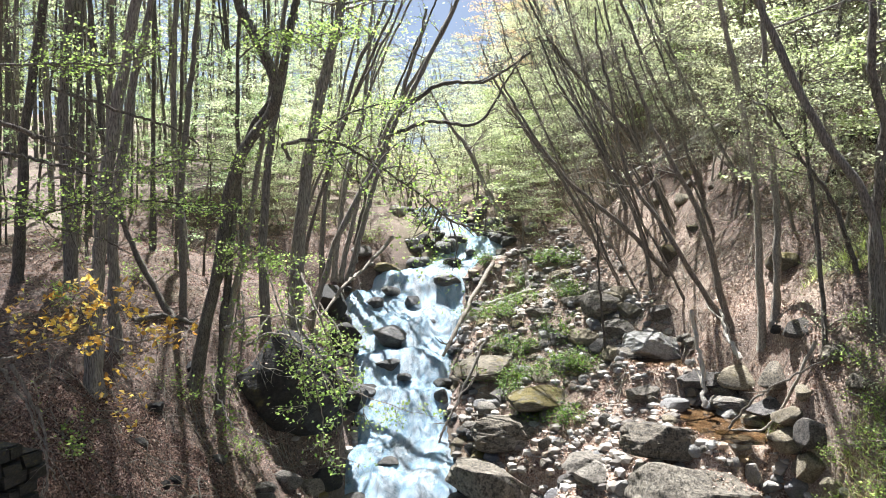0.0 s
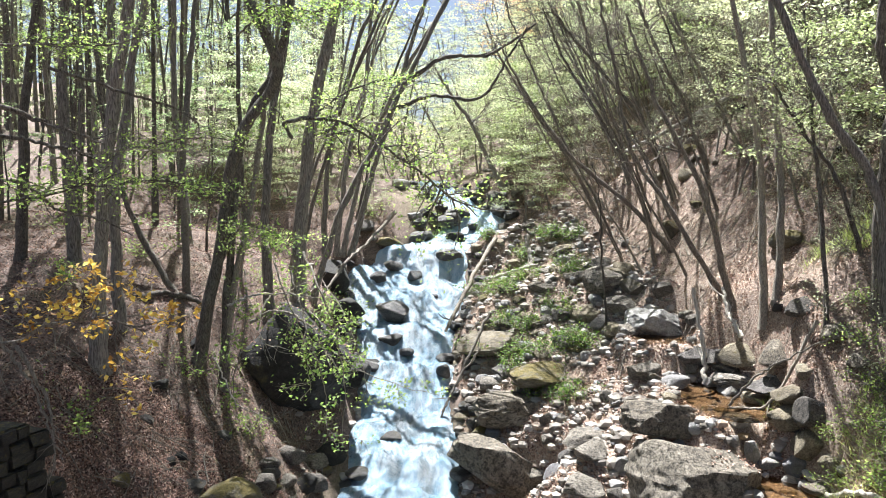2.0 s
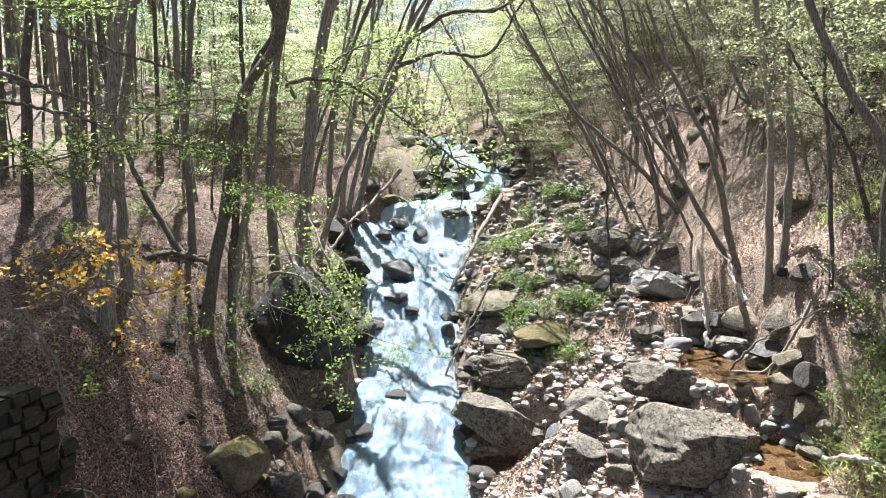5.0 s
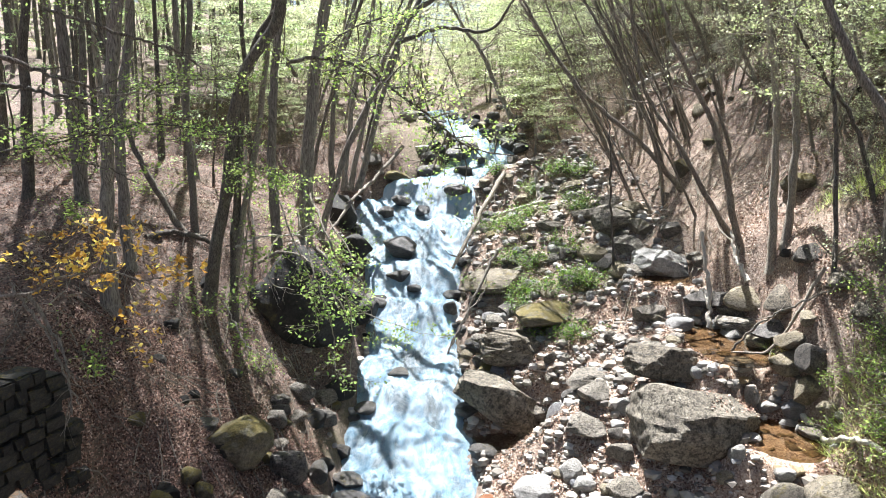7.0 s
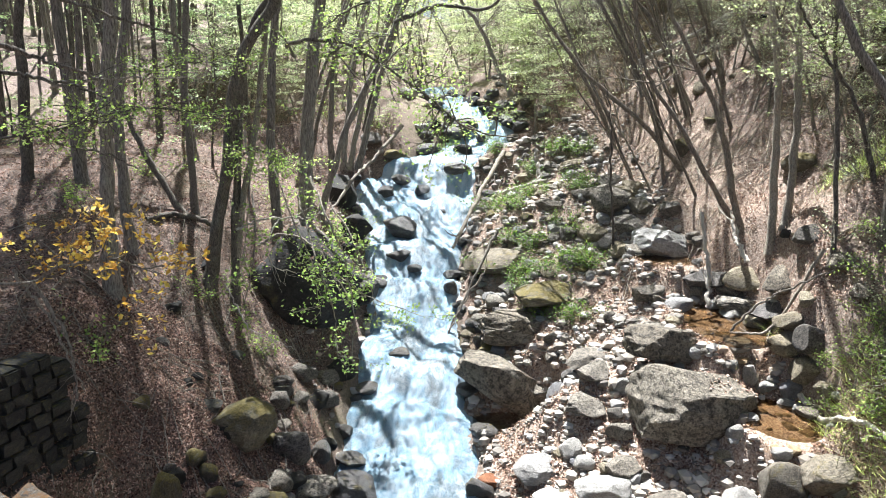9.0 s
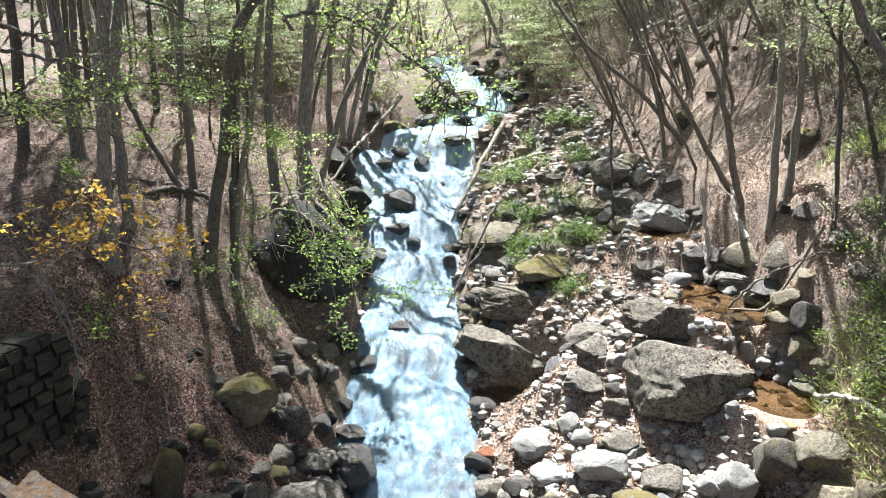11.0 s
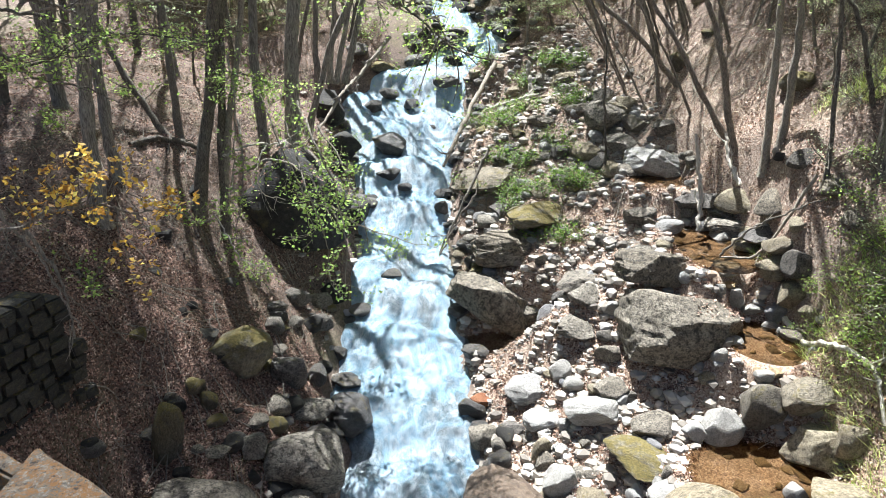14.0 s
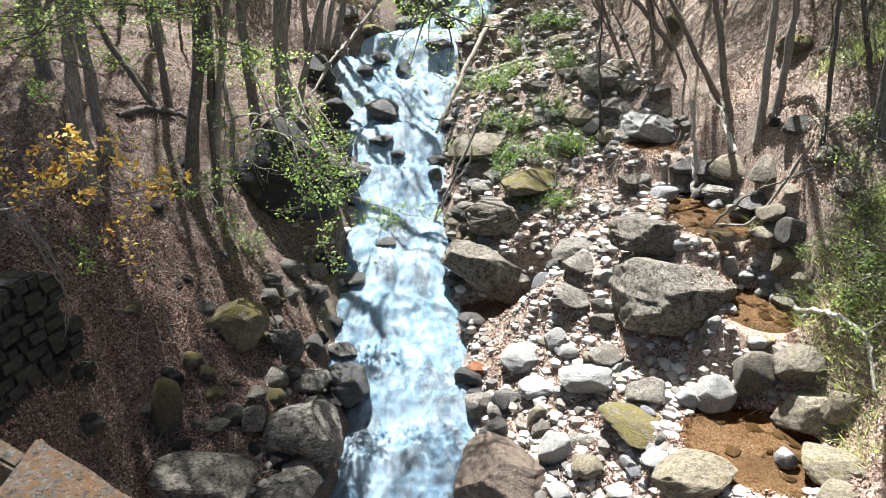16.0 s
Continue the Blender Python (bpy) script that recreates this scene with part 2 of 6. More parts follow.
col = blend(t, ramp(t, grain(t, where(t, (1.2, 0.9, 1)), 17, 9, 0.85), [(0.53, (0, 0, 0)), (0.59, (0.9, 0.9, 0.9))]), col, (0.19, 0.175, 0.15))
col = blend(t, ramp(t, grain(t, where(t, (0.8, 1.1, 1)), 23, 9, 0.85), [(0.53, (0, 0, 0)), (0.59, (0.95, 0.95, 0.95))]), col, (0.016, 0.013, 0.010))
t.links.new(col, b.inputs["Base Color"])
b.inputs["Roughness"].default_value = 0.95
bump(t, b, grain(t, p, 28, 10, 0.85), 1.0, 0.07)


# ---- the lie of the land ----
YK = [2, 6, 8, 9.6, 10.5, 12.5, 14.5, 17, 18.3, 19.3, 20.5, 21.8, 24, 30, 45, 95]
ZS = [-1.5, -0.1, 0.6, 1.1, 1.4, 2.0, 2.95, 4.1, 4.7, 5.6, 5.85, 6.5, 7.25, 8.0, 9.2, 12.5]
XS = [-0.6, -0.6, -0.6, -0.45, -0.7, -0.8, -0.85, -0.95, -1.0, -0.65, 0.6, 0.9, -0.3, -1.0, -1.0, 0.0]
HW = [1.1, 1.0, 1.0, 0.95, 1.15, 0.95, 0.9, 1.05, 1.6, 1.1, 1.0, 0.75, 0.6, 0.5, 0.5, 0.5]


def smin(a, b, k):
    h = np.clip(0.5 + 0.5 * (b - a) / k, 0, 1)
    return b + (a - b) * h - k * h * (1 - h)


def lay(x, y):
    """Height of the bare ground, the water level and the distances past the left and right edge of the stream."""
    x, y = np.asarray(x, float), np.asarray(y, float)
    zs, xs, hw = np.interp(y, YK, ZS), np.interp(y, YK, XS), np.interp(y, YK, HW)
    dl, dr = np.maximum(xs - hw - x, 0), np.maximum(x - xs - hw, 0)
    cap = np.maximum(3.0 + 0.17 * y - zs, 0.8) + 0.14 * np.clip(dl - 2, 0, 6) + 0.02 * np.maximum(dl - 8, 0)
    left = smin(np.interp(y, [15, 18], [0.92, 0.5]) * dl, cap, 0.8)
    left = np.where(dl > 0, np.maximum(left, 0), 0)
    s = np.interp(y, [8, 11, 18, 26], [0.36, 0.56, 0.42, 0.5])
    right = s * dr + 0.55 * np.maximum(x - 4.3, 0) * np.clip(y / 9, 0, 1)
    right = np.where(x > 9, right - 0.45 * (x - 9), right)
    far = np.interp(x, [-20, 10], [0.0, 0.12]) * np.maximum(np.hypot(x, y - 20) - 40, 0)
    bed = -0.22 * np.clip((1 - np.maximum(dl, dr) / 0.25), 0, 1)
    return zs + left + right + bed + far, zs, dl, dr


def vnoise(x, y, seed, scale):
    """Smooth value noise between -1 and 1."""
    x, y = np.asarray(x, float) * scale + 91.7 * seed, np.asarray(y, float) * scale + 37.1 * seed
    i, j = np.floor(x).astype(int), np.floor(y).astype(int)
    u, v = x - i, y - j
    u, v = u * u * (3 - 2 * u), v * v * (3 - 2 * v)

    def dot(a, c):
        h = np.sin(a * 127.1 + c * 311.7 + seed * 17.3) * 43758.5453
        return 2 * (h - np.floor(h)) - 1

    return (dot(i, j) * (1 - u) + dot(i + 1, j) * u) * (1 - v) + (dot(i, j + 1) * (1 - u) + dot(i + 1, j + 1) * u) * v


POOLS = [(4.5, 11.35, 0.62, 0.98, 3.78), (4.1, 13.5, 0.52, 0.55, 4.40), (4.76, 9.62, 0.5, 0.62, 2.95), (4.1, 7.8, 0.85, 0.85, 1.9), (1.0, 11.8, 0.7, 0.42, 1.74)]


def height(x, y):
    """Height of the ground with its unevenness and the hollows of the pools."""
    z, zs, dl, dr = lay(x, y)
    out = np.clip(np.maximum(dl, dr) / 0.6, 0, 1)
    z = z + out * (0.16 * vnoise(x, y, 1, 0.7) + 0.10 * vnoise(x, y, 2, 1.9) + 0.05 * vnoise(x, y, 3, 4.6))
    z = z - 0.9 * np.exp(-(((x + 3.95) / 0.62) ** 2 + ((y - 7.4) / 1.4) ** 2))
    for px, py, rx, ry, level in POOLS:
        r = np.hypot((x - px) / rx, (y - py) / ry)
        a = np.clip((1.9 - r) / 0.85, 0, 1)
        a = a * a * (3 - 2 * a)
        floor = level - 0.12 + 0.28 * np.clip(r - 0.8, 0, 1)
        z = z + (floor + 0.03 * vnoise(x, y, 4, 4.0) - z) * a
    return z


def mesh_of(name, verts, faces, material, smooth=True):
    """A mesh of quads (or triangles) from arrays."""
    verts, faces = np.asarray(verts, np.float32), np.asarray(faces, np.int32)
    k = faces.shape[1]
    me = bpy.data.meshes.new(name)
    me.vertices.add(len(verts))
    me.vertices.foreach_set("co", verts.ravel())
    me.loops.add(faces.size)
    me.loops.foreach_set("vertex_index", faces.ravel())
    me.polygons.add(len(faces))
    me.polygons.foreach_set("loop_start", np.arange(len(faces), dtype=np.int32) * k)
    me.polygons.foreach_set("use_smooth", np.full(len(faces), smooth))
    me.materials.append(material)
    me.update(calc_edges=True)
    return me


def part(name, me, parent, label=""):
    ob = new(name, me)
    ob.parent = parent
    return tagged(ob, label)


def grid_faces(ny, nx):
    i = np.arange(ny - 1)[:, None] * nx + np.arange(nx - 1)[None]
    return np.stack([i, i + 1, i + nx + 1, i + nx], -1).reshape(-1, 4)


# ---- ground ----
gx = np.r_[np.linspace(-75, -20, 24)[:-1], np.linspace(-20, -8, 40)[:-1], np.linspace(-8, 8, 150)[:-1], np.linspace(8, 20, 40)[:-1], np.linspace(20, 75, 24)]
gy = np.r_[np.linspace(-25, 4, 16)[:-1], np.linspace(4, 21, 150)[:-1], np.linspace(21, 40, 70)[:-1], np.linspace(40, 120, 36)]
X, Y = np.meshgrid(gx, gy)
ground = tagged(new("ground", mesh_of("ground", np.stack([X, Y, height(X, Y)], -1).reshape(-1, 3), grid_faces(len(gy), len(gx)), EARTH)), "valley floor and banks strewn with dry brown leaves", "ground", kind="structure")

# ---- stream ----
wy = np.r_[np.linspace(-20, 4.4, 30), np.linspace(4.5, 26.5, 620)]
wu = np.linspace(-1, 1, 64)
U, Y = np.meshgrid(wu, wy)
xs, hw, zs = np.interp(Y, YK, XS), np.interp(Y, YK, HW), np.interp(Y, YK, ZS)
X = xs + U * (hw + 0.22) + 0.12 * vnoise(U * 0, Y, 5, 1.1)
mound = lambda seed, k, across: 1 - 2 * np.abs(vnoise(X * across, Y, seed, k))
beat = Y * 0.62 + 0.35 * vnoise(X, Y, 15, 0.5) + 0.22 * vnoise(X * 1.4, Y, 16, 1.3)
steps = np.interp(Y + 0.24 * np.sin(2 * np.pi * beat), YK, ZS)
tread = 0.5 + 0.5 * np.cos(2 * np.pi * beat)
Z = steps - 0.04 * U**2 - 0.22 * np.abs(U) ** 9 + 0.07 * vnoise(X, Y, 7, 0.9) + 0.045 * mound(8, 1.9, 1.2) + (0.02 + 0.03 * tread) * mound(9, 4.3, 1.4) + 0.028 * mound(10, 9.0, 1.1) + 0.022 * vnoise(X, Y, 13, 15) + 0.014 * vnoise(X, Y, 14, 31)
stream = tagged(new("water", mesh_of("water", np.stack([X, Y, Z], -1).reshape(-1, 3), grid_faces(len(wy), len(wu)), FOAM)), "foaming white mountain stream tumbling between boulders", "stream", kind="structure")

for px, py, rx, ry, level in POOLS:
    a = np.linspace(0, 2 * np.pi, 40, endpoint=False)
    rim = np.stack([px + 1.15 * rx * np.cos(a), py + 1.15 * ry * np.sin(a), 0 * a + level], -1)
    inner = np.stack([px + 0.01 * np.cos(a), py + 0.01 * np.sin(a), 0 * a + level], -1)
    i = np.arange(40)
    pool = tagged(new("pool", mesh_of("pool", np.r_[rim, inner], np.stack([i, (i + 1) % 40, 40 + (i + 1) % 40, 40 + i], -1), POOL if px > 2 else POOL_DARK)), "still shallow pool of clear brown water over stones" if px > 2 else "dark still water at the edge of the stream", "pool", kind="structure")
    pool.visible_shadow = False


# ---- rocks ----
def rock_mesh(name, seed, material, cuts=12, fine=3, bumps=0.075, hard=0.92, boxy=6):
    """A weathered boulder one metre across, standing on z = 0 with a little of it underneath."""
    rng = np.random.default_rng(seed)
    bm = bmesh.new()
    bmesh.ops.create_icosphere(bm, subdivisions=fine, radius=0.5)
    v = np.array([q.co for q in bm.verts])
    for k in range(cuts):
        if k < boxy:
            n = np.eye(3)[k % 3] * (1 if k < 3 else -1) + rng.normal(size=3) * 0.42
            d = rng.uniform(0.27, 0.39)
        else:
            n = rng.normal(size=3)
            d = rng.uniform(0.31, 0.42)
        n /= np.linalg.norm(n)
        v -= np.maximum(v @ n - d, 0)[:, None] * n * hard
    v -= (v.max(0) + v.min(0)) / 2
    v /= np.maximum(np.abs(v).max(0) * 2, 1e-6)
    s = seed % 50 + 11
    wob = vnoise(v[:, 0] + v[:, 2], v[:, 1] - 0.7 * v[:, 2], s, 3.0) + 0.5 * vnoise(v[:, 0] - v[:, 2], v[:, 1] + v[:, 2], s + 1, 8.0) + 0.25 * vnoise(v[:, 0] - v[:, 2], v[:, 1] + v[:, 2], s + 2, 19.0)
    v *= 1 + bumps * wob[:, None] * 0.6
    v[:, 2] += 0.33
    for q, c in zip(bm.verts, v):
        q.co = c
        for f in q.link_faces:
            f.smooth = True
    me = bpy.data.meshes.new(name)
    bm.to_mesh(me)
    bm.free()
    me.set_sharp_from_angle(angle=radians(28))
    me.materials.append(material)
    return me


def set_rock(name, me, x, y, w, d, h, turn, label, group="", sink=0.0, tip=0.0, roll=0.0):
    ob = new(name, me)
    ob.matrix_world = pose(x, y, float(height(x, y)) - sink, tip, roll, turn) @ Matrix.Diagonal((w, d, h, 1))
    return tagged(ob, label, "rock", group)


GREY_R = [
    (1.16, 13.21, 1.15, 0.40),
    (1.09, 13.84, 0.57, 0.22),
    (0.97, 14.29, 0.51, 0.24),
    (0.60, 14.00, 0.43, 0.22),
    (1.55, 12.27, 0.63, 0.27),
    (2.33, 11.64, 0.70, 0.26),
    (2.10, 11.73, 0.32, 0.32),
    (2.38, 11.15, 0.51, 0.26),
    (2.19, 10.78, 0.75, 0.26),
    (2.58, 9.66, 0.53, 0.34),
    (2.61, 10.28, 0.42, 0.27),
    (3.02, 8.90, 0.62, 0.28),
    (1.99, 8.58, 0.36, 0.13),
    (3.57, 12.52, 0.55, 0.29),
    (3.48, 11.51, 0.56, 0.21),
    (1.10, 9.75, 0.51, 0.18),
    (0.89, 9.48, 0.35, 0.22),
    (0.65, 9.73, 0.51, 0.34),
]
PALE_R = [
    (1.89, 11.62, 0.49, 0.64),
    (2.78, 10.89, 0.37, 0.22),
    (4.31, 9.64, 0.32, 0.18),
    (4.01, 9.41, 0.21, 0.25),
    (4.61, 10.42, 0.24, 0.31),
    (4.87, 10.38, 0.32, 0.17),
    (5.14, 10.20, 0.37, 0.28),
    (1.37, 10.25, 0.73, 0.25),
    (1.89, 10.29, 0.36, 0.35),
    (1.56, 9.67, 0.64, 0.22),
    (2.25, 9.40, 0.83, 0.38),
    (2.03, 10.01, 0.31, 0.21),
    (3.91, 8.71, 0.60, 0.58),
    (3.53, 8.71, 0.33, 0.26),
    (1.60, 8.49, 0.53, 0.46),
    (2.91, 7.71, 0.52, 0.18),
    (2.43, 7.78, 0.42, 0.15),
    (2.66, 7.93, 0.31, 0.11),
    (4.43, 7.51, 0.29, 0.30),
    (3.45, 7.40, 0.24, 0.10),
]
SMALL_R = [
    (4.56, 9.07, 0.27, 0.21),
    (3.24, 9.97, 0.22, 0.17),
    (4.03, 12.21, 0.51, 0.27),
    (4.70, 12.30, 0.32, 0.22),
    (4.90, 11.93, 0.46, 0.23),
    (4.48, 10.71, 0.42, 0.15),
    (5.04, 10.13, 0.23, 0.19),
    (5.19, 9.94, 0.22, 0.19),
    (5.19, 10.23, 0.22, 0.09),
    (4.97, 10.41, 0.19, 0.12),
]
WARM_R = [
    (4.51, 8.84, 0.70, 0.59),
    (5.05, 8.64, 0.94, 0.40),
    (5.01, 8.20, 0.82, 0.56),
    (5.28, 7.90, 0.43, 0.48),
    (4.89, 7.24, 0.80, 0.34),
    (4.74, 6.89, 0.55, 0.19),
    (3.15, 7.28, 1.00, 0.35),
    (2.01, 8.10, 0.45, 0.26),
    (1.43, 9.15, 0.27, 0.35),
    (5.16, 10.45, 0.48, 0.31),
    (5.30, 10.11, 0.43, 0.40),
    (0.91, 15.24, 1.18, 0.48),
    (5.09, 11.39, 0.51, 0.26),
]
MID_R = [
    (4.92, 12.48, 0.65, 0.28),
    (4.51, 12.67, 0.58, 0.32),
    (5.01, 12.31, 0.54, 0.19),
    (5.04, 12.06, 0.83, 0.29),
    (5.28, 11.22, 0.75, 0.26),
    (2.51, 15.25, 0.40, 0.28),
    (3.52, 15.51, 0.88, 0.53),
    (3.61, 16.60, 0.54, 0.35),
    (3.59, 14.62, 0.60, 0.34),
    (4.45, 14.46, 0.42, 0.31),
    (4.76, 13.83, 0.35, 0.19),
    (4.81, 13.57, 0.35, 0.20),
]
LEFT = [
    (-1.92, 8.68, 1.04, 0.92),
    (-2.07, 9.65, 0.64, 0.25),
    (-2.49, 10.01, 0.59, 0.48),
    (-3.08, 7.55, 1.15, 0.53),
    (-2.16, 7.82, 0.95, 0.33),
    (-2.65, 8.43, 0.39, 0.38),
    (-2.48, 9.31, 0.35, 0.31),
    (-3.07, 8.24, 0.36, 0.13),
    (-2.22, 11.58, 0.49, 0.32),
    (-2.87, 11.25, 0.40, 0.17),
    (-2.83, 10.88, 0.32, 0.29),
    (-2.65, 11.74, 0.46, 0.25),
    (-2.72, 10.63, 0.30, 0.14),
    (-2.55, 11.17, 0.28, 0.20),
    (-2.03, 8.08, 0.50, 0.43),
    (-2.69, 8.84, 0.34, 0.12),
    (-3.32, 8.24, 0.18, 0.12),
    (-2.33, 12.30, 0.43, 0.28),
]
WET = [
    (-1.78, 18.46, 0.53, 0.34),
    (-1.28, 17.10, 0.80, 0.48),
    (-1.28, 17.85, 0.31, 0.15),
    (-0.35, 17.90, 0.46, 0.16),
    (-1.27, 16.61, 0.43, 0.15),
    (-1.24, 16.17, 0.55, 0.25),
    (-0.89, 15.83, 0.32, 0.15),
    (-2.50, 18.10, 0.36, 0.17),
    (-1.40, 18.83, 0.52, 0.25),
    (-1.78, 15.34, 0.76, 0.26),
    (-0.00, 15.60, 0.43, 0.20),
    (-0.05, 15.14, 0.31, 0.30),
    (-1.05, 13.39, 0.40, 0.19),
    (-1.69, 10.86, 0.52, 0.18),
    (-1.56, 9.96, 0.75, 0.65),
    (0.62, 15.21, 0.46, 0.40),
    (0.45, 10.21, 0.43, 0.35),
    (0.92, 10.30, 0.53, 0.19),
    (-1.59, 12.57, 0.44, 0.16),
    (-0.91, 16.50, 0.33, 0.15),
    (-0.82, 18.58, 0.37, 0.23),
    (0.08, 19.10, 0.75, 0.31),
]
MOSS = [
    (-3.78, 8.28, 0.42, 0.85),
    (-3.08, 9.80, 0.92, 0.65),
    (-3.34, 8.88, 0.26, 0.27),
    (-3.17, 8.65, 0.28, 0.15),
    (2.71, 8.41, 1.09, 0.40),
    (1.88, 13.64, 1.30, 0.45),
    (-4.29, 9.14, 0.22, 0.17),
    (-1.54, 19.64, 0.78, 0.27),
    (4.97, 15.56, 0.39, 0.36),
]

rocks = random.Random(4)
for table, name, material, label in (
    (GREY_R, "boulder", STONE_GREY, "grey weathered boulder among stream gravel and leaves"),
    (PALE_R, "stone", STONE_PALE, "pale grey water-worn stone lying on the gravel"),
    (SMALL_R, "stone", STONE_PALE, "small pale stone beside the brown pool"),
    (WARM_R, "boulder", STONE_WARM, "brownish grey boulder with thin moss by the shallow pool"),
    (MID_R, "boulder", STONE_GREY, "sunlit grey boulder beside the side channel"),
    (LEFT, "boulder", STONE_GREY, "grey boulder on the shaded leafy bank"),
    (WET, "rock", STONE_WET, "dark wet rock standing in the white water"),
    (MOSS, "boulder", STONE_MOSS, "rounded boulder covered with olive moss"),
):
    worn = table in (PALE_R, SMALL_R, WARM_R, LEFT, WET, MOSS)
    for n, (x, y, w, h) in enumerate(table):
        me = rock_mesh(name, rocks.randrange(10**6), material, 16 if worn else 13, 5 if w > 0.7 else 4 if w > 0.35 else 3, 0.085, 0.82 if worn else 0.93)
        ob = set_rock(name, me, x, y, w * 1.06, w * rocks.uniform(0.72, 0.95), h * 1.15, rocks.uniform(-20, 20), label, "stream boulders", 0.02, rocks.uniform(-7, 7), rocks.uniform(-9, 9))
        if table is WET:
            ob.location.z = float(np.interp(y, YK, ZS)) - 0.05


def slab(name, label, seed, x, y, z, size, turn, material, cuts=()):
    """A big angular boulder: a rough block cut by the given planes, with ragged beds."""
    bm = bmesh.new()
    bmesh.ops.create_cube(bm, size=1.0)
    bmesh.ops.subdivide_edges(bm, edges=bm.edges, cuts=23, use_grid_fill=True)
    v = np.array([q.co for q in bm.verts])
    for nx, ny, nz, d in cuts:
        n = np.array([nx, ny, nz], float)
        n /= np.linalg.norm(n)
        v -= np.maximum(v @ n - d, 0)[:, None] * n
    v *= (1 - 0.17 * np.clip(np.linalg.norm(v, axis=1) / 0.87, 0, 1) ** 6)[:, None]
    wob = vnoise(v[:, 0] + 0.6 * v[:, 2], v[:, 1] - 0.5 * v[:, 2], seed, 3.1) + 0.5 * vnoise(v[:, 0] - v[:, 2], v[:, 1] + v[:, 2], seed + 1, 7.3) + 0.3 * vnoise(v[:, 0] + v[:, 2], v[:, 1] - v[:, 2], seed + 2, 17.0)
    beds = vnoise(0.35 * v[:, 0] + 0.2 * v[:, 1], v[:, 2] * 2.2, seed + 3, 6.0)
    v *= (1 + 0.045 * wob + 0.03 * beds)[:, None]
    for q, c in zip(bm.verts, v * size):
        q.co = c
        for f in q.link_faces:
            f.smooth = True
    me = bpy.data.meshes.new(name)
    bm.to_mesh(me)
    bm.free()
    me.set_sharp_from_angle(angle=radians(30))
    me.materials.append(material)
    ob = new(name, me)
    ob.matrix_world = pose(x, y, z, *turn)
    return tagged(ob, label, "rock", "stream boulders")


def base(x, y):
    return float(height(x, y))


slab("boulder", "great tilted grey slab overhanging the edge of the stream", 71, 0.95, 12.36, base(0.95, 12.36) + 0.40, (1.75, 1.0, 0.72), (-18, 31, -8), STONE_SLAB, [(-1, -0.3, 0.9, 0.40), (1, -0.4, 0.3, 0.42), (-0.8, -1, -0.6, 0.52), (0.5, -1, -0.8, 0.55)])
slab("boulder", "flat brownish grey slab lying on the tilted boulder", 75, 1.16, 13.25, base(1.16, 13.25) + 0.22, (1.18, 0.8, 0.46), (-4, 5, 6), STONE_SLAB, [(1, -0.7, 0.4, 0.5), (-1, 0.4, 0.5, 0.5), (-0.6, -1, 0.3, 0.5)])
hollow = slab("boulder", "massive grey boulder with a leaf-filled hollow", 79, 3.7, 10.1, base(3.7, 10.1) + 0.1, (1.72, 1.3, 1.1), (-14, 8, 6), STONE_SLAB, [(-1, -0.5, 0.3, 0.46), (1, -0.9, -0.2, 0.48), (1, 0.5, 0.6, 0.52), (-0.4, -1, 0.9, 0.5), (0.6, -0.5, 1, 0.52), (-1, -1, -0.8, 0.58), (0, -1, 1.2, 0.5), (0.1, -1, -0.6, 0.5), (1, -0.1, 1, 0.5), (0.3, 0.4, 1, 0.4)])
slab("boulder", "dark-stained flat block resting on the massive boulder", 83, 3.42, 10.86, base(3.42, 10.86) + 0.44, (1.2, 0.75, 0.5), (-12, 8, 8), STONE_SLAB, [(1, -0.8, 0.2, 0.48), (-1, -0.5, 0.5, 0.5), (0.7, 0.4, 1, 0.5)])
slab("boulder", "smooth pale slab tilted towards the side channel", 91, 4.2, 14.0, base(4.2, 14.0) + 0.22, (1.05, 0.85, 0.55), (-16, 20, 12), STONE_PALE, [(-1, -0.4, 0.7, 0.45), (1, -0.8, 0.3, 0.48), (0.3, -1, 0.5, 0.48)])
slab("boulder", "wet brown boulder with a smooth top beside the stream", 87, 0.9, 8.3, base(0.9, 8.3) + 0.22, (1.35, 1.0, 0.75), (-10, 14, -14), STONE_BROWN, [(-1, -0.3, 0.7, 0.42), (1, -0.6, 0.5, 0.48), (0.2, -1, 0.7, 0.45), (0.8, 0.6, 0.6, 0.5)])


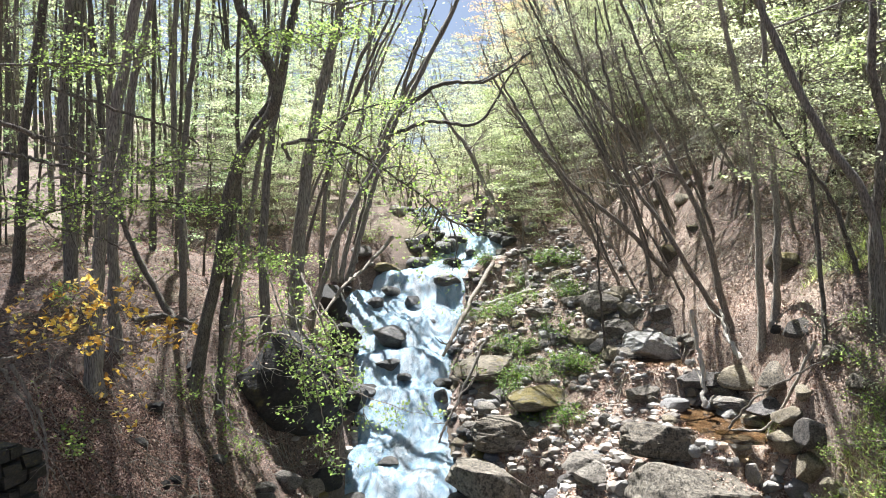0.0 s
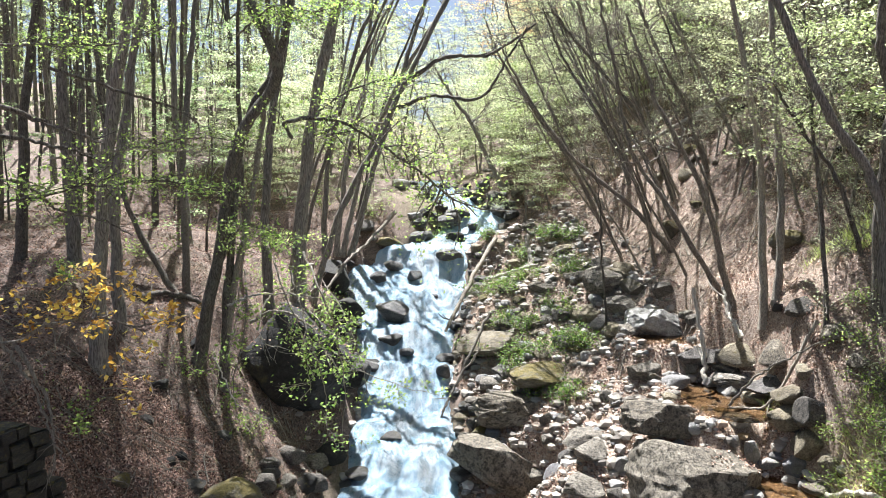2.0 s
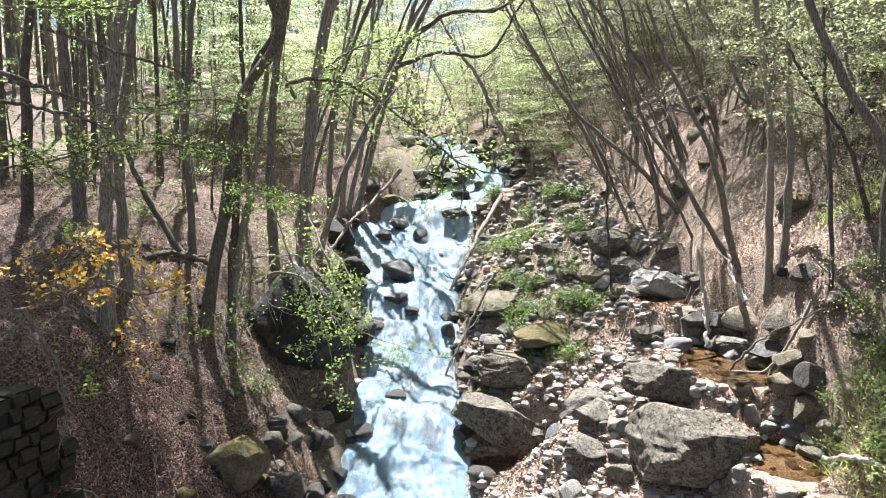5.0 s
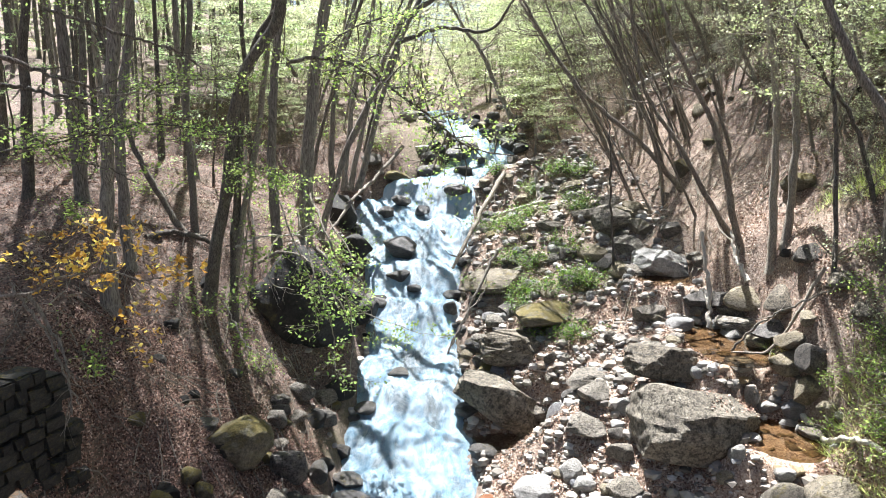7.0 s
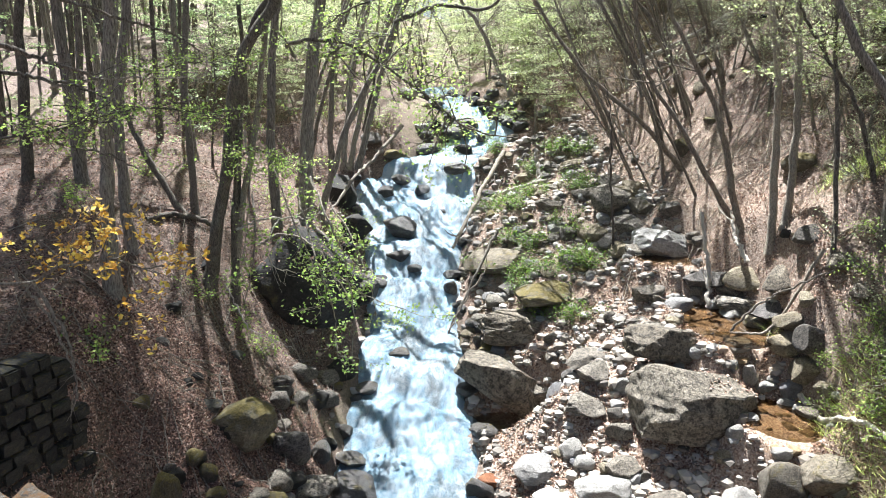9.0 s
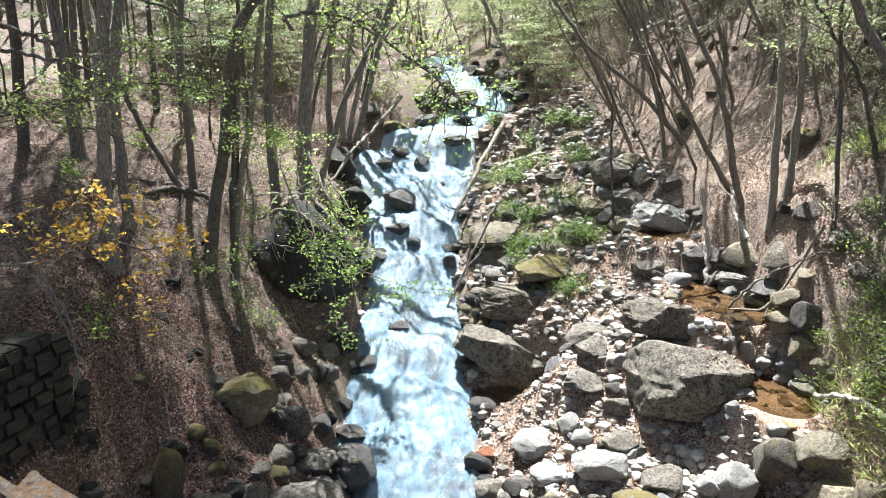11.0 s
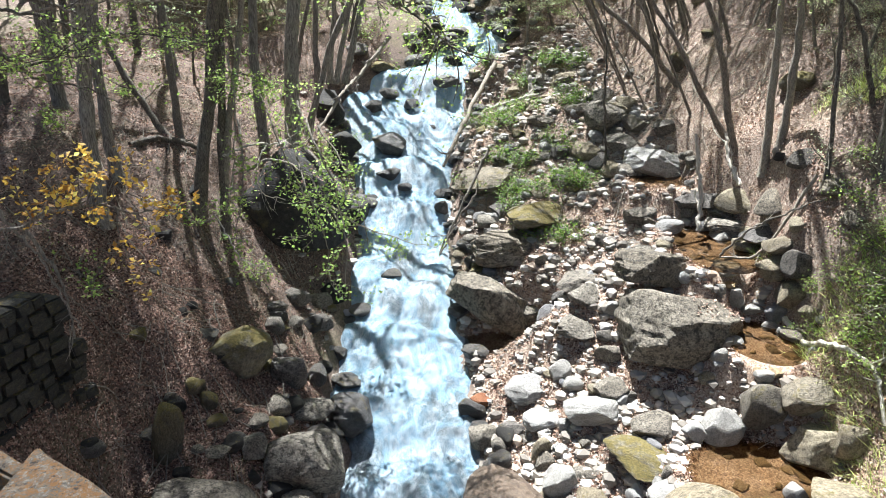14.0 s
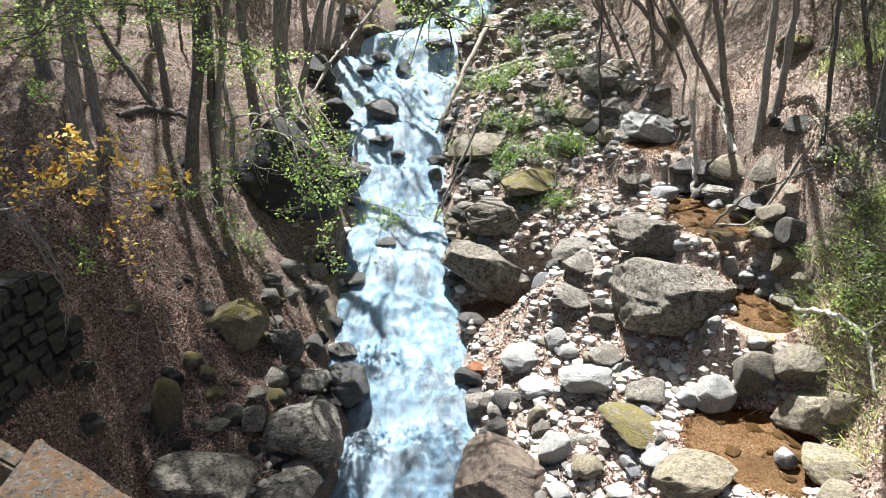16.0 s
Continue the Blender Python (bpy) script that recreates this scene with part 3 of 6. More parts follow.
# ---- trees ----
class Wood:
    """Tubes and the leaf places along them, gathered into arrays."""

    def __init__(self, seed):
        self.rng, self.v, self.f, self.n, self.tips, self.light, self.lift = np.random.default_rng(seed), [], [], 0, [], False, 1.0

    def tube(self, pts, r0, r1, sides=6, flare=0.0):
        pts = np.asarray(pts, float)
        d = np.gradient(pts, axis=0)
        d /= np.linalg.norm(d, axis=1, keepdims=True) + 1e-9
        a = np.cross(d, (0.31, 0.9, 0.27))
        a /= np.linalg.norm(a, axis=1, keepdims=True) + 1e-9
        b = np.cross(d, a)
        k = np.linspace(0, 1, len(pts))
        r = (r0 + (r1 - r0) * k) * (1 + flare * np.exp(-k * len(pts) * 0.55)) * (1 + 0.07 * self.rng.normal(size=len(pts)))
        t = np.linspace(0, 2 * np.pi, sides, endpoint=False)
        ring = pts[:, None] + r[:, None, None] * (np.cos(t)[None, :, None] * a[:, None] + np.sin(t)[None, :, None] * b[:, None])
        m = len(pts)
        i = (np.arange(m - 1)[:, None] * sides + np.arange(sides)[None]).ravel()
        j = (np.arange(m - 1)[:, None] * sides + (np.arange(sides)[None] + 1) % sides).ravel()
        self.v.append(ring.reshape(-1, 3))
        self.f.append(np.stack([i, j, j + sides, i + sides], -1) + self.n)
        self.n += m * sides

    def bough(self, p, d, length, r, depth, up=0.15, wild=0.28, spread=0.8, kids=(3, 5), leafy=True):
        """A branch with its own branches; leaf places on the thin ends."""
        rng = self.rng
        m = (1 if self.light else 2) if depth == 0 else 4 if self.light else min(max(4, int(length / 0.22)), 9)
        pts, d = [np.array(p, float)], np.array(d, float)
        for _ in range(m):
            d = d + rng.normal(size=3) * wild * 0.5 + (0, 0, up * 0.3)
            d /= np.linalg.norm(d)
            pts.append(pts[-1] + d * length / m)
        self.tube(pts, r, r * 0.35 if depth else r * 0.2, 3 if depth == 0 or self.light else 5 if depth > 1 else 4)
        if depth <= 1 and leafy:
            for q in pts[1 if depth else 0:]:
                self.tips.append(q)
        if depth == 0:
            return
        for _ in range(rng.integers(*kids)):
            k = rng.uniform(0.25, 1.0)
            q = pts[min(int(k * m), m)]
            side = rng.normal(size=3) * (1, 1, self.lift)
            side -= side @ d * d * self.lift
            side /= np.linalg.norm(side) + 1e-9
            e = (d + side * spread * rng.uniform(0.6, 1.2)) * (1, 1, 0.35 + 0.65 * self.lift)
            e /= np.linalg.norm(e)
            self.bough(q, e, length * rng.uniform(0.4, 0.7), r * 0.5, depth - 1, up, wild, spread, kids, leafy)

    def mesh(self, name, material):
        return mesh_of(name, np.concatenate(self.v), np.concatenate(self.f), material)


def leaves_mesh(name, rng, centres, per, spread, size, material, flat=0.5, chance=1.0, level=0.0):
    """Folded leaves in loose bunches round the given places."""
    c = np.asarray(centres)
    c = c[rng.random(len(c)) < chance]
    c = np.repeat(c, per, axis=0) + rng.normal(size=(len(c) * per, 3)) * spread
    n = len(c)
    a = rng.normal(size=(n, 3)) * (1, 1, flat)
    a /= np.linalg.norm(a, axis=1, keepdims=True)
    b = np.cross(a, rng.normal(size=(n, 3)) * (1 - flat, 1 - flat, 1) * (1 - level) + (0, 0, 0.4 + level))
    b /= np.linalg.norm(b, axis=1, keepdims=True) + 1e-9
    up = np.cross(a, b)
    s = size * rng.uniform(0.55, 1.2, (n, 1))
    v = np.stack([c, c + a * s * 0.5 + b * s * 0.33 + up * s * 0.1, c + a * s, c + a * s * 0.5 - b * s * 0.33 + up * s * 0.1], 1).reshape(-1, 3)
    return mesh_of(name, v, np.arange(4 * n).reshape(-1, 4), material, False)


def curve(pts, n):
    """A smooth line through a few places."""
    pts = np.asarray(pts, float)
    k = np.linspace(0, len(pts) - 1, n)
    i = np.clip(k.astype(int), 0, len(pts) - 2)
    u = (k - i)[:, None]
    g = np.gradient(pts, axis=0)
    h = lambda a: (2 * u**3 - 3 * u**2 + 1) * pts[a] + (u**3 - 2 * u**2 + u) * g[a] + (3 * u**2 - 2 * u**3) * pts[a + 1] + (u**3 - u**2) * g[a + 1]
    return h(i)


def tree(name, label, seed, pts, r, bark, leaf=None, boughs=9, start=0.45, size=0.075, per=3, chance=0.5, reach=1.6, grow=3.0, twigs=2, lean_up=0.15, top=0.45, group="stream-side trees", split=True, rise=(-0.1, 0.9), spread=0.07, kids=(3, 5), level=0.0):
    """A tree whose trunk runs through pts, with limbs from start of its height upward."""
    base = np.array(pts[0], float)
    base[2] = float(height(base[0], base[1]))
    pts = np.array(pts, float)
    if abs(pts[0][2]) < 1e-6:
        pts[:, 2] += base[2]
    rel = pts - base
    rel[0] = (0, 0, -0.12)
    last = rel[-1] - rel[-2]
    last /= np.linalg.norm(last)
    if grow:
        rel = np.r_[rel, [rel[-1] + last * grow * 0.55 + (0, 0, 0.1 * grow), rel[-1] + last * grow + (0, 0, 0.3 * grow)]]
    thing = tagged(new(name), label, "tree", group)
    thing.location = base
    stem, limbs = Wood(seed), Wood(seed + 1)
    limbs.light = not split
    limbs.lift = 1 - level
    line = curve(rel, (9 if split else 4) * len(rel))
    line[2:] += np.cumsum(stem.rng.normal(size=(len(line) - 2, 3)) * (0.012, 0.012, 0), axis=0)
    stem.tube(line, r, r * top, 10 if r > 0.08 and split else 6, 0.55)
    part("trunk", stem.mesh("trunk", bark), thing)
    n, tips = len(line), []
    all_wood = []
    for b in range(boughs):
        rng = limbs.rng
        k = rng.uniform(start, 1.0)
        q = line[min(int(k * n), n - 1)]
        w = rng.uniform(0, 2 * np.pi)
        d = np.array([np.cos(w), np.sin(w), rng.uniform(*rise)])
        d /= np.linalg.norm(d)
        wood = Wood(seed * 31 + b) if split else limbs
        wood.lift = 1 - level
        wood.bough(q, d, reach * rng.uniform(0.5, 1.1), max(r * (1 - k * (1 - top)) * 0.4, 0.012), twigs, lean_up, kids=kids)
        if split:
            part("branch", wood.mesh("branch", bark), thing)
            tips += wood.tips
    if boughs and not split:
        tagged(part("branchwork", limbs.mesh("branchwork", bark), thing), kind="stuff")
        tips = limbs.tips
    if leaf and tips:
        tagged(part("crown", leaves_mesh("crown", limbs.rng, tips, per, spread, size, leaf, 0.45 * (1 - level), chance, level), thing, "sparse fresh spring foliage"), kind="stuff")
    return thing


def spray(name, label, category, seed, pts, r, bark, leaf, size, bunches=(), per=7, spread=0.06, twigs=0, reach=0.5, group="", droop=-0.2, chance=0.8):
    """A branch along pts with leafy twigs, or with bunches of leaves at given places."""
    thing = tagged(new(name), label, category, group)
    base = np.array(pts[0], float)
    thing.location = base
    line = curve(np.array(pts, float) - base, 8 * len(pts))
    stem = Wood(seed)
    stem.lift = 0.3 if group else 1.0
    line[1:] += np.cumsum(stem.rng.normal(size=(len(line) - 1, 3)) * 0.008, axis=0)
    stem.tube(line, r, r * 0.3, 6)
    tips = []
    for b in bunches:
        b = np.array(b, float) - base
        k = np.argmin(np.linalg.norm(line - b, axis=1))
        k = max(k - 3, 0)
        mid = (line[k] + b) / 2 + stem.rng.normal(size=3) * 0.06
        stem.tube(curve([line[k], mid, b], 8), r * 0.45, r * 0.15, 4)
        tips += [b + stem.rng.normal(size=3) * (0.13, 0.13, 0.09) for _ in range(6)]
    for _ in range(twigs):
        q = line[stem.rng.integers(len(line) // 6, len(line))]
        d = stem.rng.normal(size=3) * (1, 1, stem.lift) + (0, 0, droop)
        stem.bough(q, d / np.linalg.norm(d), reach * stem.rng.uniform(0.5, 1.2), r * 0.4, 1, droop * 0.4)
    tips += stem.tips
    tagged(part("stem", stem.mesh("stem", bark), thing), kind="stuff")
    if leaf and tips:
        tagged(part("leaves", leaves_mesh("leaves", stem.rng, tips, per, spread, size, leaf, 0.6, chance if not bunches else 1.0), thing), kind="stuff")
    return thing


# upper crowns of the first trees, out of view, are invented to shade the bank
tree("tree", "slim straight dark trunk at the forest edge", 11, [(-7.74, 12.84, 5.7), (-7.58, 12.93, 8.5), (-7.2, 13.0, 11.1)], 0.098, BARK_DARK, LEAF_FRESH, 30, 0.6, chance=0.7, per=4, grow=5.0, spread=0.22, reach=2.6, size=0.12)
tree("tree", "straight furrowed trunk in the forest", 12, [(-6.95, 13.25, 5.7), (-7.12, 13.35, 8.56), (-7.09, 13.44, 11.2)], 0.115, BARK, LEAF_FRESH, 30, 0.6, chance=0.7, per=4, grow=5.0, spread=0.22, reach=2.6, size=0.13)
tree("tree", "thick furrowed trunk of a twin tree on the bank", 13, [(-5.34, 10.75, 4.6), (-5.34, 10.82, 6.54), (-5.21, 10.88, 8.27), (-4.8, 10.95, 10.42)], 0.112, BARK, LEAF_FRESH, 18, 0.7, chance=0.4, per=2, grow=5.0, spread=0.22, reach=2.6, size=0.085)
tree("tree", "furrowed trunk of a twin tree on the bank", 14, [(-5.4, 11.64, 4.92), (-5.4, 11.71, 6.97), (-5.12, 11.78, 9.02), (-4.78, 11.84, 10.7)], 0.09, BARK, LEAF_FRESH, 18, 0.7, chance=0.75, per=2, grow=5.0, spread=0.22, reach=2.6, size=0.1)
tree("tree", "thin dark stem curving over the bank", 15, [(-4.9, 13.13, 5.08), (-5.61, 13.17, 6.23), (-6.14, 13.21, 7.49), (-6.51, 13.27, 9.28), (-6.77, 13.34, 11.17)], 0.061, BARK_DARK, LEAF_FRESH, 9, 0.35, top=0.5, chance=0.5, per=3, grow=4.5, size=0.07)
tree("tree", "slender pale grey trunk in the forest", 16, [(-4.96, 13.5, 5.24), (-5.01, 13.57, 7.51), (-4.9, 13.65, 9.67), (-4.84, 13.69, 10.85)], 0.070, BARK_PALE, LEAF_FRESH, 15, 0.72, chance=0.7, per=3, grow=5.0, spread=0.22, reach=2.6, size=0.085)
tree("tree", "dark forked tree leaning towards the stream", 17, [(-4.29, 12.03, 4.17), (-3.86, 12.09, 6.01), (-3.52, 12.16, 7.94), (-2.84, 12.2, 9.1), (-3.1, 12.2, 10.0), (-3.5, 12.2, 10.9)], 0.107, BARK_DARK, LEAF_FRESH, 3, 0.6, top=0.7, chance=0.25, per=4, grow=0.8, size=0.06, reach=2.0, spread=0.2)
tree("tree", "dark limb rising from the forked tree", 18, [(-3.86, 12.09, 4.0), (-3.52, 12.16, 7.9), (-2.95, 12.2, 9.2), (-2.7, 12.2, 10.0), (-2.45, 12.2, 10.9)], 0.074, BARK_DARK, LEAF_FRESH, 6, 0.7, top=0.7, chance=0.5, per=3, grow=0.8, size=0.07)
tree("tree", "slender grey stem on the bank above the boulder", 19, [(-3.88, 12.09, 3.81), (-3.68, 12.15, 5.42), (-3.34, 12.19, 6.78), (-3.05, 12.27, 8.92), (-2.76, 12.32, 10.28)], 0.070, BARK_PALE, LEAF_FRESH, 9, 0.75, chance=0.45, per=4, grow=2.5, size=0.06, reach=2.0, spread=0.2)
tree("tree", "straight brown trunk behind the dark boulder", 20, [(-3.69, 14.67, 4.79), (-3.71, 14.76, 7.2), (-3.34, 14.84, 9.67), (-2.93, 14.91, 11.66)], 0.098, BARK, LEAF_FRESH, 6, 0.5, chance=0.4, per=3, grow=0.8, spread=0.09, reach=1.5, size=0.07)
tree("tree", "furrowed trunk rooted on the dark boulder", 21, [(-3.25, 15.27, 4.62), (-3.11, 15.36, 6.96), (-2.86, 15.43, 9.04), (-2.31, 15.51, 11.37)], 0.156, BARK, LEAF_FRESH, 6, 0.5, chance=0.4, per=3, grow=0.8, spread=0.09, reach=1.5, size=0.07)
# added trees: their tops, above the view, throw shade on the left bank
for n, (x, y, r, bark) in enumerate([(-5.8, 16.0, 0.075, BARK), (-4.9, 17.4, 0.06, BARK_DARK), (-7.2, 15.4, 0.07, BARK), (-6.6, 17.6, 0.05, BARK_DARK), (-8.6, 16.6, 0.08, BARK)]):
    g = float(height(x, y))
    tree("tree", "tall furrowed forest tree added to shade the bank with its top", 140 + n, [(x, y, g), (x + 0.1 * n - 0.2, y, g + 3.5), (x + 0.05 * n, y, g + 7.2)], r, bark, LEAF_FRESH, 14, 0.75, 0.075, 4, 0.5, 2.0, 2.2, spread=0.22, rise=(-0.1, 0.7))
LEAN = "bare grey stem leaning over the stream"
tree("tree", LEAN, 22, [(-3.12, 16.31, 4.87), (-2.4, 16.38, 6.7), (-1.36, 16.45, 8.79), (0.14, 16.55, 11.79)], 0.08, BARK, LEAF_FRESH, 6, 0.35, chance=0.15, kids=(3, 4), grow=1.2)
tree("tree", LEAN, 23, [(-2.77, 18.86, 5.75), (-2.17, 18.94, 7.86), (-1.27, 19.01, 9.97), (-0.29, 19.07, 11.62)], 0.07, BARK, LEAF_FRESH, 5, 0.35, chance=0.3, kids=(2, 4), grow=1.2)
tree("tree", LEAN, 24, [(-2.56, 18.97, 5.75), (-1.95, 19.04, 7.71), (-1.42, 19.1, 9.38), (-0.82, 19.16, 11.2)], 0.082, BARK, LEAF_FRESH, 5, 0.35, chance=0.3, kids=(2, 4), grow=1.2)
tree("tree", LEAN, 25, [(-3.2, 18.71, 5.84), (-3.12, 18.78, 8.0), (-2.45, 18.88, 10.69), (-1.78, 18.93, 12.33)], 0.075, BARK, LEAF_FRESH, 5, 0.35, chance=0.3, kids=(2, 4), grow=1.2)
tree("tree", LEAN, 26, [(-2.91, 18.82, 5.79), (-2.61, 18.89, 8.01), (-2.16, 18.96, 9.96), (-2.01, 19.04, 12.06)], 0.074, BARK, LEAF_FRESH, 5, 0.35, chance=0.3, kids=(2, 4), grow=1.2)
tree("tree", "pale cracked trunk on the sunlit slope", 31, [(5.43, 11.99, 5.39), (5.43, 12.03, 6.68), (5.32, 12.08, 8.12), (4.81, 12.17, 10.62)], 0.066, BARK_PALE, LEAF_OLIVE, 2, 0.35, chance=0.55, size=0.045, per=4, kids=(2, 4), grow=1.2)
tree("tree", "pale grey trunk close beside its twin", 32, [(5.6, 11.9, 5.46), (5.58, 11.95, 6.69), (5.48, 12.0, 8.39), (5.36, 12.05, 10.19)], 0.066, BARK_PALE, LEAF_OLIVE, 2, 0.5, chance=0.3, size=0.034, per=3, kids=(2, 4), grow=1.2)
tree("tree", "dark lichened trunk leaning far over the slope", 33, [(6.31, 10.13, 5.52), (6.09, 10.19, 7.06), (5.32, 10.23, 8.36), (4.47, 10.3, 10.22)], 0.074, BARK, LEAF_OLIVE, 2, 0.55, chance=0.55, size=0.045, per=4, kids=(2, 4), grow=1.2)
tree("tree", "dark upright trunk of a forked tree", 34, [(6.25, 10.2, 5.6), (6.2, 10.19, 7.2), (6.3, 10.2, 8.3), (6.05, 10.22, 9.2), (6.05, 10.25, 10.4)], 0.08, BARK_DARK, LEAF_OLIVE, 2, 0.5, chance=0.55, size=0.045, per=4, kids=(2, 4), grow=1.2)
tree("tree", "reddish stem leaning towards the stream", 35, [(5.2, 12.71, 5.34), (4.74, 12.76, 6.77), (4.39, 12.8, 7.68), (3.72, 12.84, 8.9)], 0.06, BARK_RED, LEAF_TIER, 5, 0.3, top=0.3, chance=0.5, size=0.034, per=3, kids=(2, 4), grow=1.2, reach=1.0)
tree("tree", "leaning bare stem on the far bank", 36, [(4.09, 18.24, 6.16), (3.29, 18.3, 7.83), (2.42, 18.35, 9.14), (1.76, 18.38, 10.16)], 0.06, BARK_RED, LEAF_TIER, 9, 0.25, top=0.35, chance=0.5, size=0.034, per=3, kids=(4, 6), grow=1.2)
tree("tree", "strongly leaning stem over the side channel", 37, [(4.95, 15.28, 6.05), (3.86, 15.31, 6.96), (2.64, 15.35, 7.94), (1.78, 15.39, 9.16)], 0.06, BARK_RED, LEAF_TIER, 5, 0.3, top=0.25, chance=0.5, size=0.034, per=3, kids=(2, 4), grow=1.2, reach=1.0)
tree("tree", "dark leaning stem on the slope", 38, [(5.44, 16.81, 7.12), (4.63, 16.87, 8.7), (3.7, 16.91, 9.91), (2.69, 16.95, 11.11)], 0.06, BARK_DARK, LEAF_TIER, 9, 0.3, top=0.35, chance=0.5, size=0.034, per=3, kids=(4, 6), grow=1.2)
tree("tree", "thin young stem on the leafy slope", 39, [(5.75, 10.59, 5.19), (5.69, 10.63, 6.55), (5.54, 10.68, 7.99), (5.48, 10.71, 8.84)], 0.036, BARK_DARK, LEAF_OLIVE, 9, 0.25, grow=0.8, reach=0.9, chance=0.55, size=0.045, per=4, kids=(4, 6))
tree("tree", "thin bent stem on the leafy slope", 40, [(6.47, 10.99, 6.36), (6.15, 11.01, 7.15), (5.84, 11.03, 7.68), (5.4, 11.05, 8.2)], 0.038, BARK_DARK, LEAF_OLIVE, 6, 0.3, grow=0.8, reach=0.8, chance=0.55, size=0.045, per=4, kids=(4, 6))
tree("tree", "reddish leaning stem with many twigs", 41, [(5.2, 13.11, 5.5), (4.05, 13.16, 6.97), (3.42, 13.19, 8.02), (3.1, 13.25, 9.48)], 0.05, BARK_RED, LEAF_PALE, 5, 0.25, top=0.3, chance=0.5, size=0.034, per=3, kids=(2, 4), grow=1.2, reach=1.0)
tree("tree", "leaning grey stem on the slope", 42, [(4.86, 16.64, 6.43), (4.33, 16.69, 7.63), (3.53, 16.73, 8.95), (2.87, 16.77, 10.01)], 0.05, BARK_RED, LEAF_PALE, 9, 0.25, top=0.35, chance=0.5, size=0.034, per=3, kids=(4, 6), grow=1.2)
tree("tree", "distant leaning stem above the upper cascade", 43, [(1.91, 22.61, 7.13), (1.37, 22.65, 8.21), (0.83, 22.69, 9.29), (0.29, 22.71, 10.01)], 0.085, BARK, LEAF_PALE, 9, 0.3, top=0.35, chance=0.5, size=0.034, per=3, kids=(4, 6), grow=1.2)

# more thin stems leaning in over the water
stems = random.Random(12)
for n in range(6):
    x, y = stems.uniform(-3.9, -2.5), stems.uniform(17.0, 23.0)
    g = float(height(x, y))
    k = stems.uniform(0.25, 0.62)
    tree("tree", LEAN, 500 + 3 * n, [(x, y, g), (x + k * 1.1, y, g + 2.2), (x + k * 2.6, y, g + 4.4), (x + k * 4.6, y, g + 6.6)], stems.uniform(0.03, 0.055), stems.choice((BARK, BARK_RED, BARK_DARK)), LEAF_FRESH, 4, 0.3, 0.065, 3, 0.2, 1.3, 1.0)
for n in range(16):
    x, y = stems.uniform(3.9, 6.8), stems.uniform(14.5, 24.0)
    g = float(height(x, y))
    k = stems.uniform(0.3, 0.8)
    tree("tree", "thin reddish stem leaning out from the slope", 560 + 3 * n, [(x, y, g), (x - k * 1.0, y, g + 1.5), (x - k * 2.4, y, g + 3.2), (x - k * 3.8, y, g + 5.2)], stems.uniform(0.028, 0.055), stems.choice((BARK, BARK_RED, BARK_RED)), LEAF_TIER, 5 if y < 18 else 9, 0.25, 0.045, 3, 0.25, 1.0 if y < 18 else 1.5, 1.2, top=0.3, kids=(4, 6), spread=(0.12, 0.12, 0.03), level=0.6)

for n in range(18):
    x, y = stems.uniform(4.0, 6.0), stems.uniform(14.0, 20.5)
    g = float(height(x, y))
    k = stems.uniform(0.4, 1.0)
    tree("tree", "thin twiggy grey stem fanning out from the foot of the slope", 650 + 3 * n, [(x, y, g), (x - k * 0.8, y, g + 1.0), (x - k * 1.8, y, g + 2.1), (x - k * 2.7, y, g + 3.4)], stems.uniform(0.014, 0.028), stems.choice((BARK_PALE, BARK_RED, BARK)), None, 8, 0.2, reach=0.9, grow=0.6, top=0.3, kids=(3, 5), split=False)

# the woods on both slopes: a few kinds, many of each
kinds_left = [
    tree("forest_tree", "tall straight forest tree with thin spring foliage", 60 + n, [(-9 - n, 18 + n, 0), (-9 - n + s, 18 + n, 4), (-9 - n + 1.5 * s, 18 + n, 8)], r, bark, LEAF_FRESH, 13, 0.22, 0.07, 3, 0.5, 1.7, 4.0, group="forest trees", split=False, spread=(0.2, 0.2, 0.05), kids=(2, 4), level=0.5)
    for n, (s, r, bark) in enumerate([(0.1, 0.06, BARK_DARK), (0.35, 0.04, BARK_DARK), (-0.1, 0.065, BARK), (0.5, 0.03, BARK_DARK), (-0.3, 0.03, BARK_DARK), (0.25, 0.045, BARK)])
]
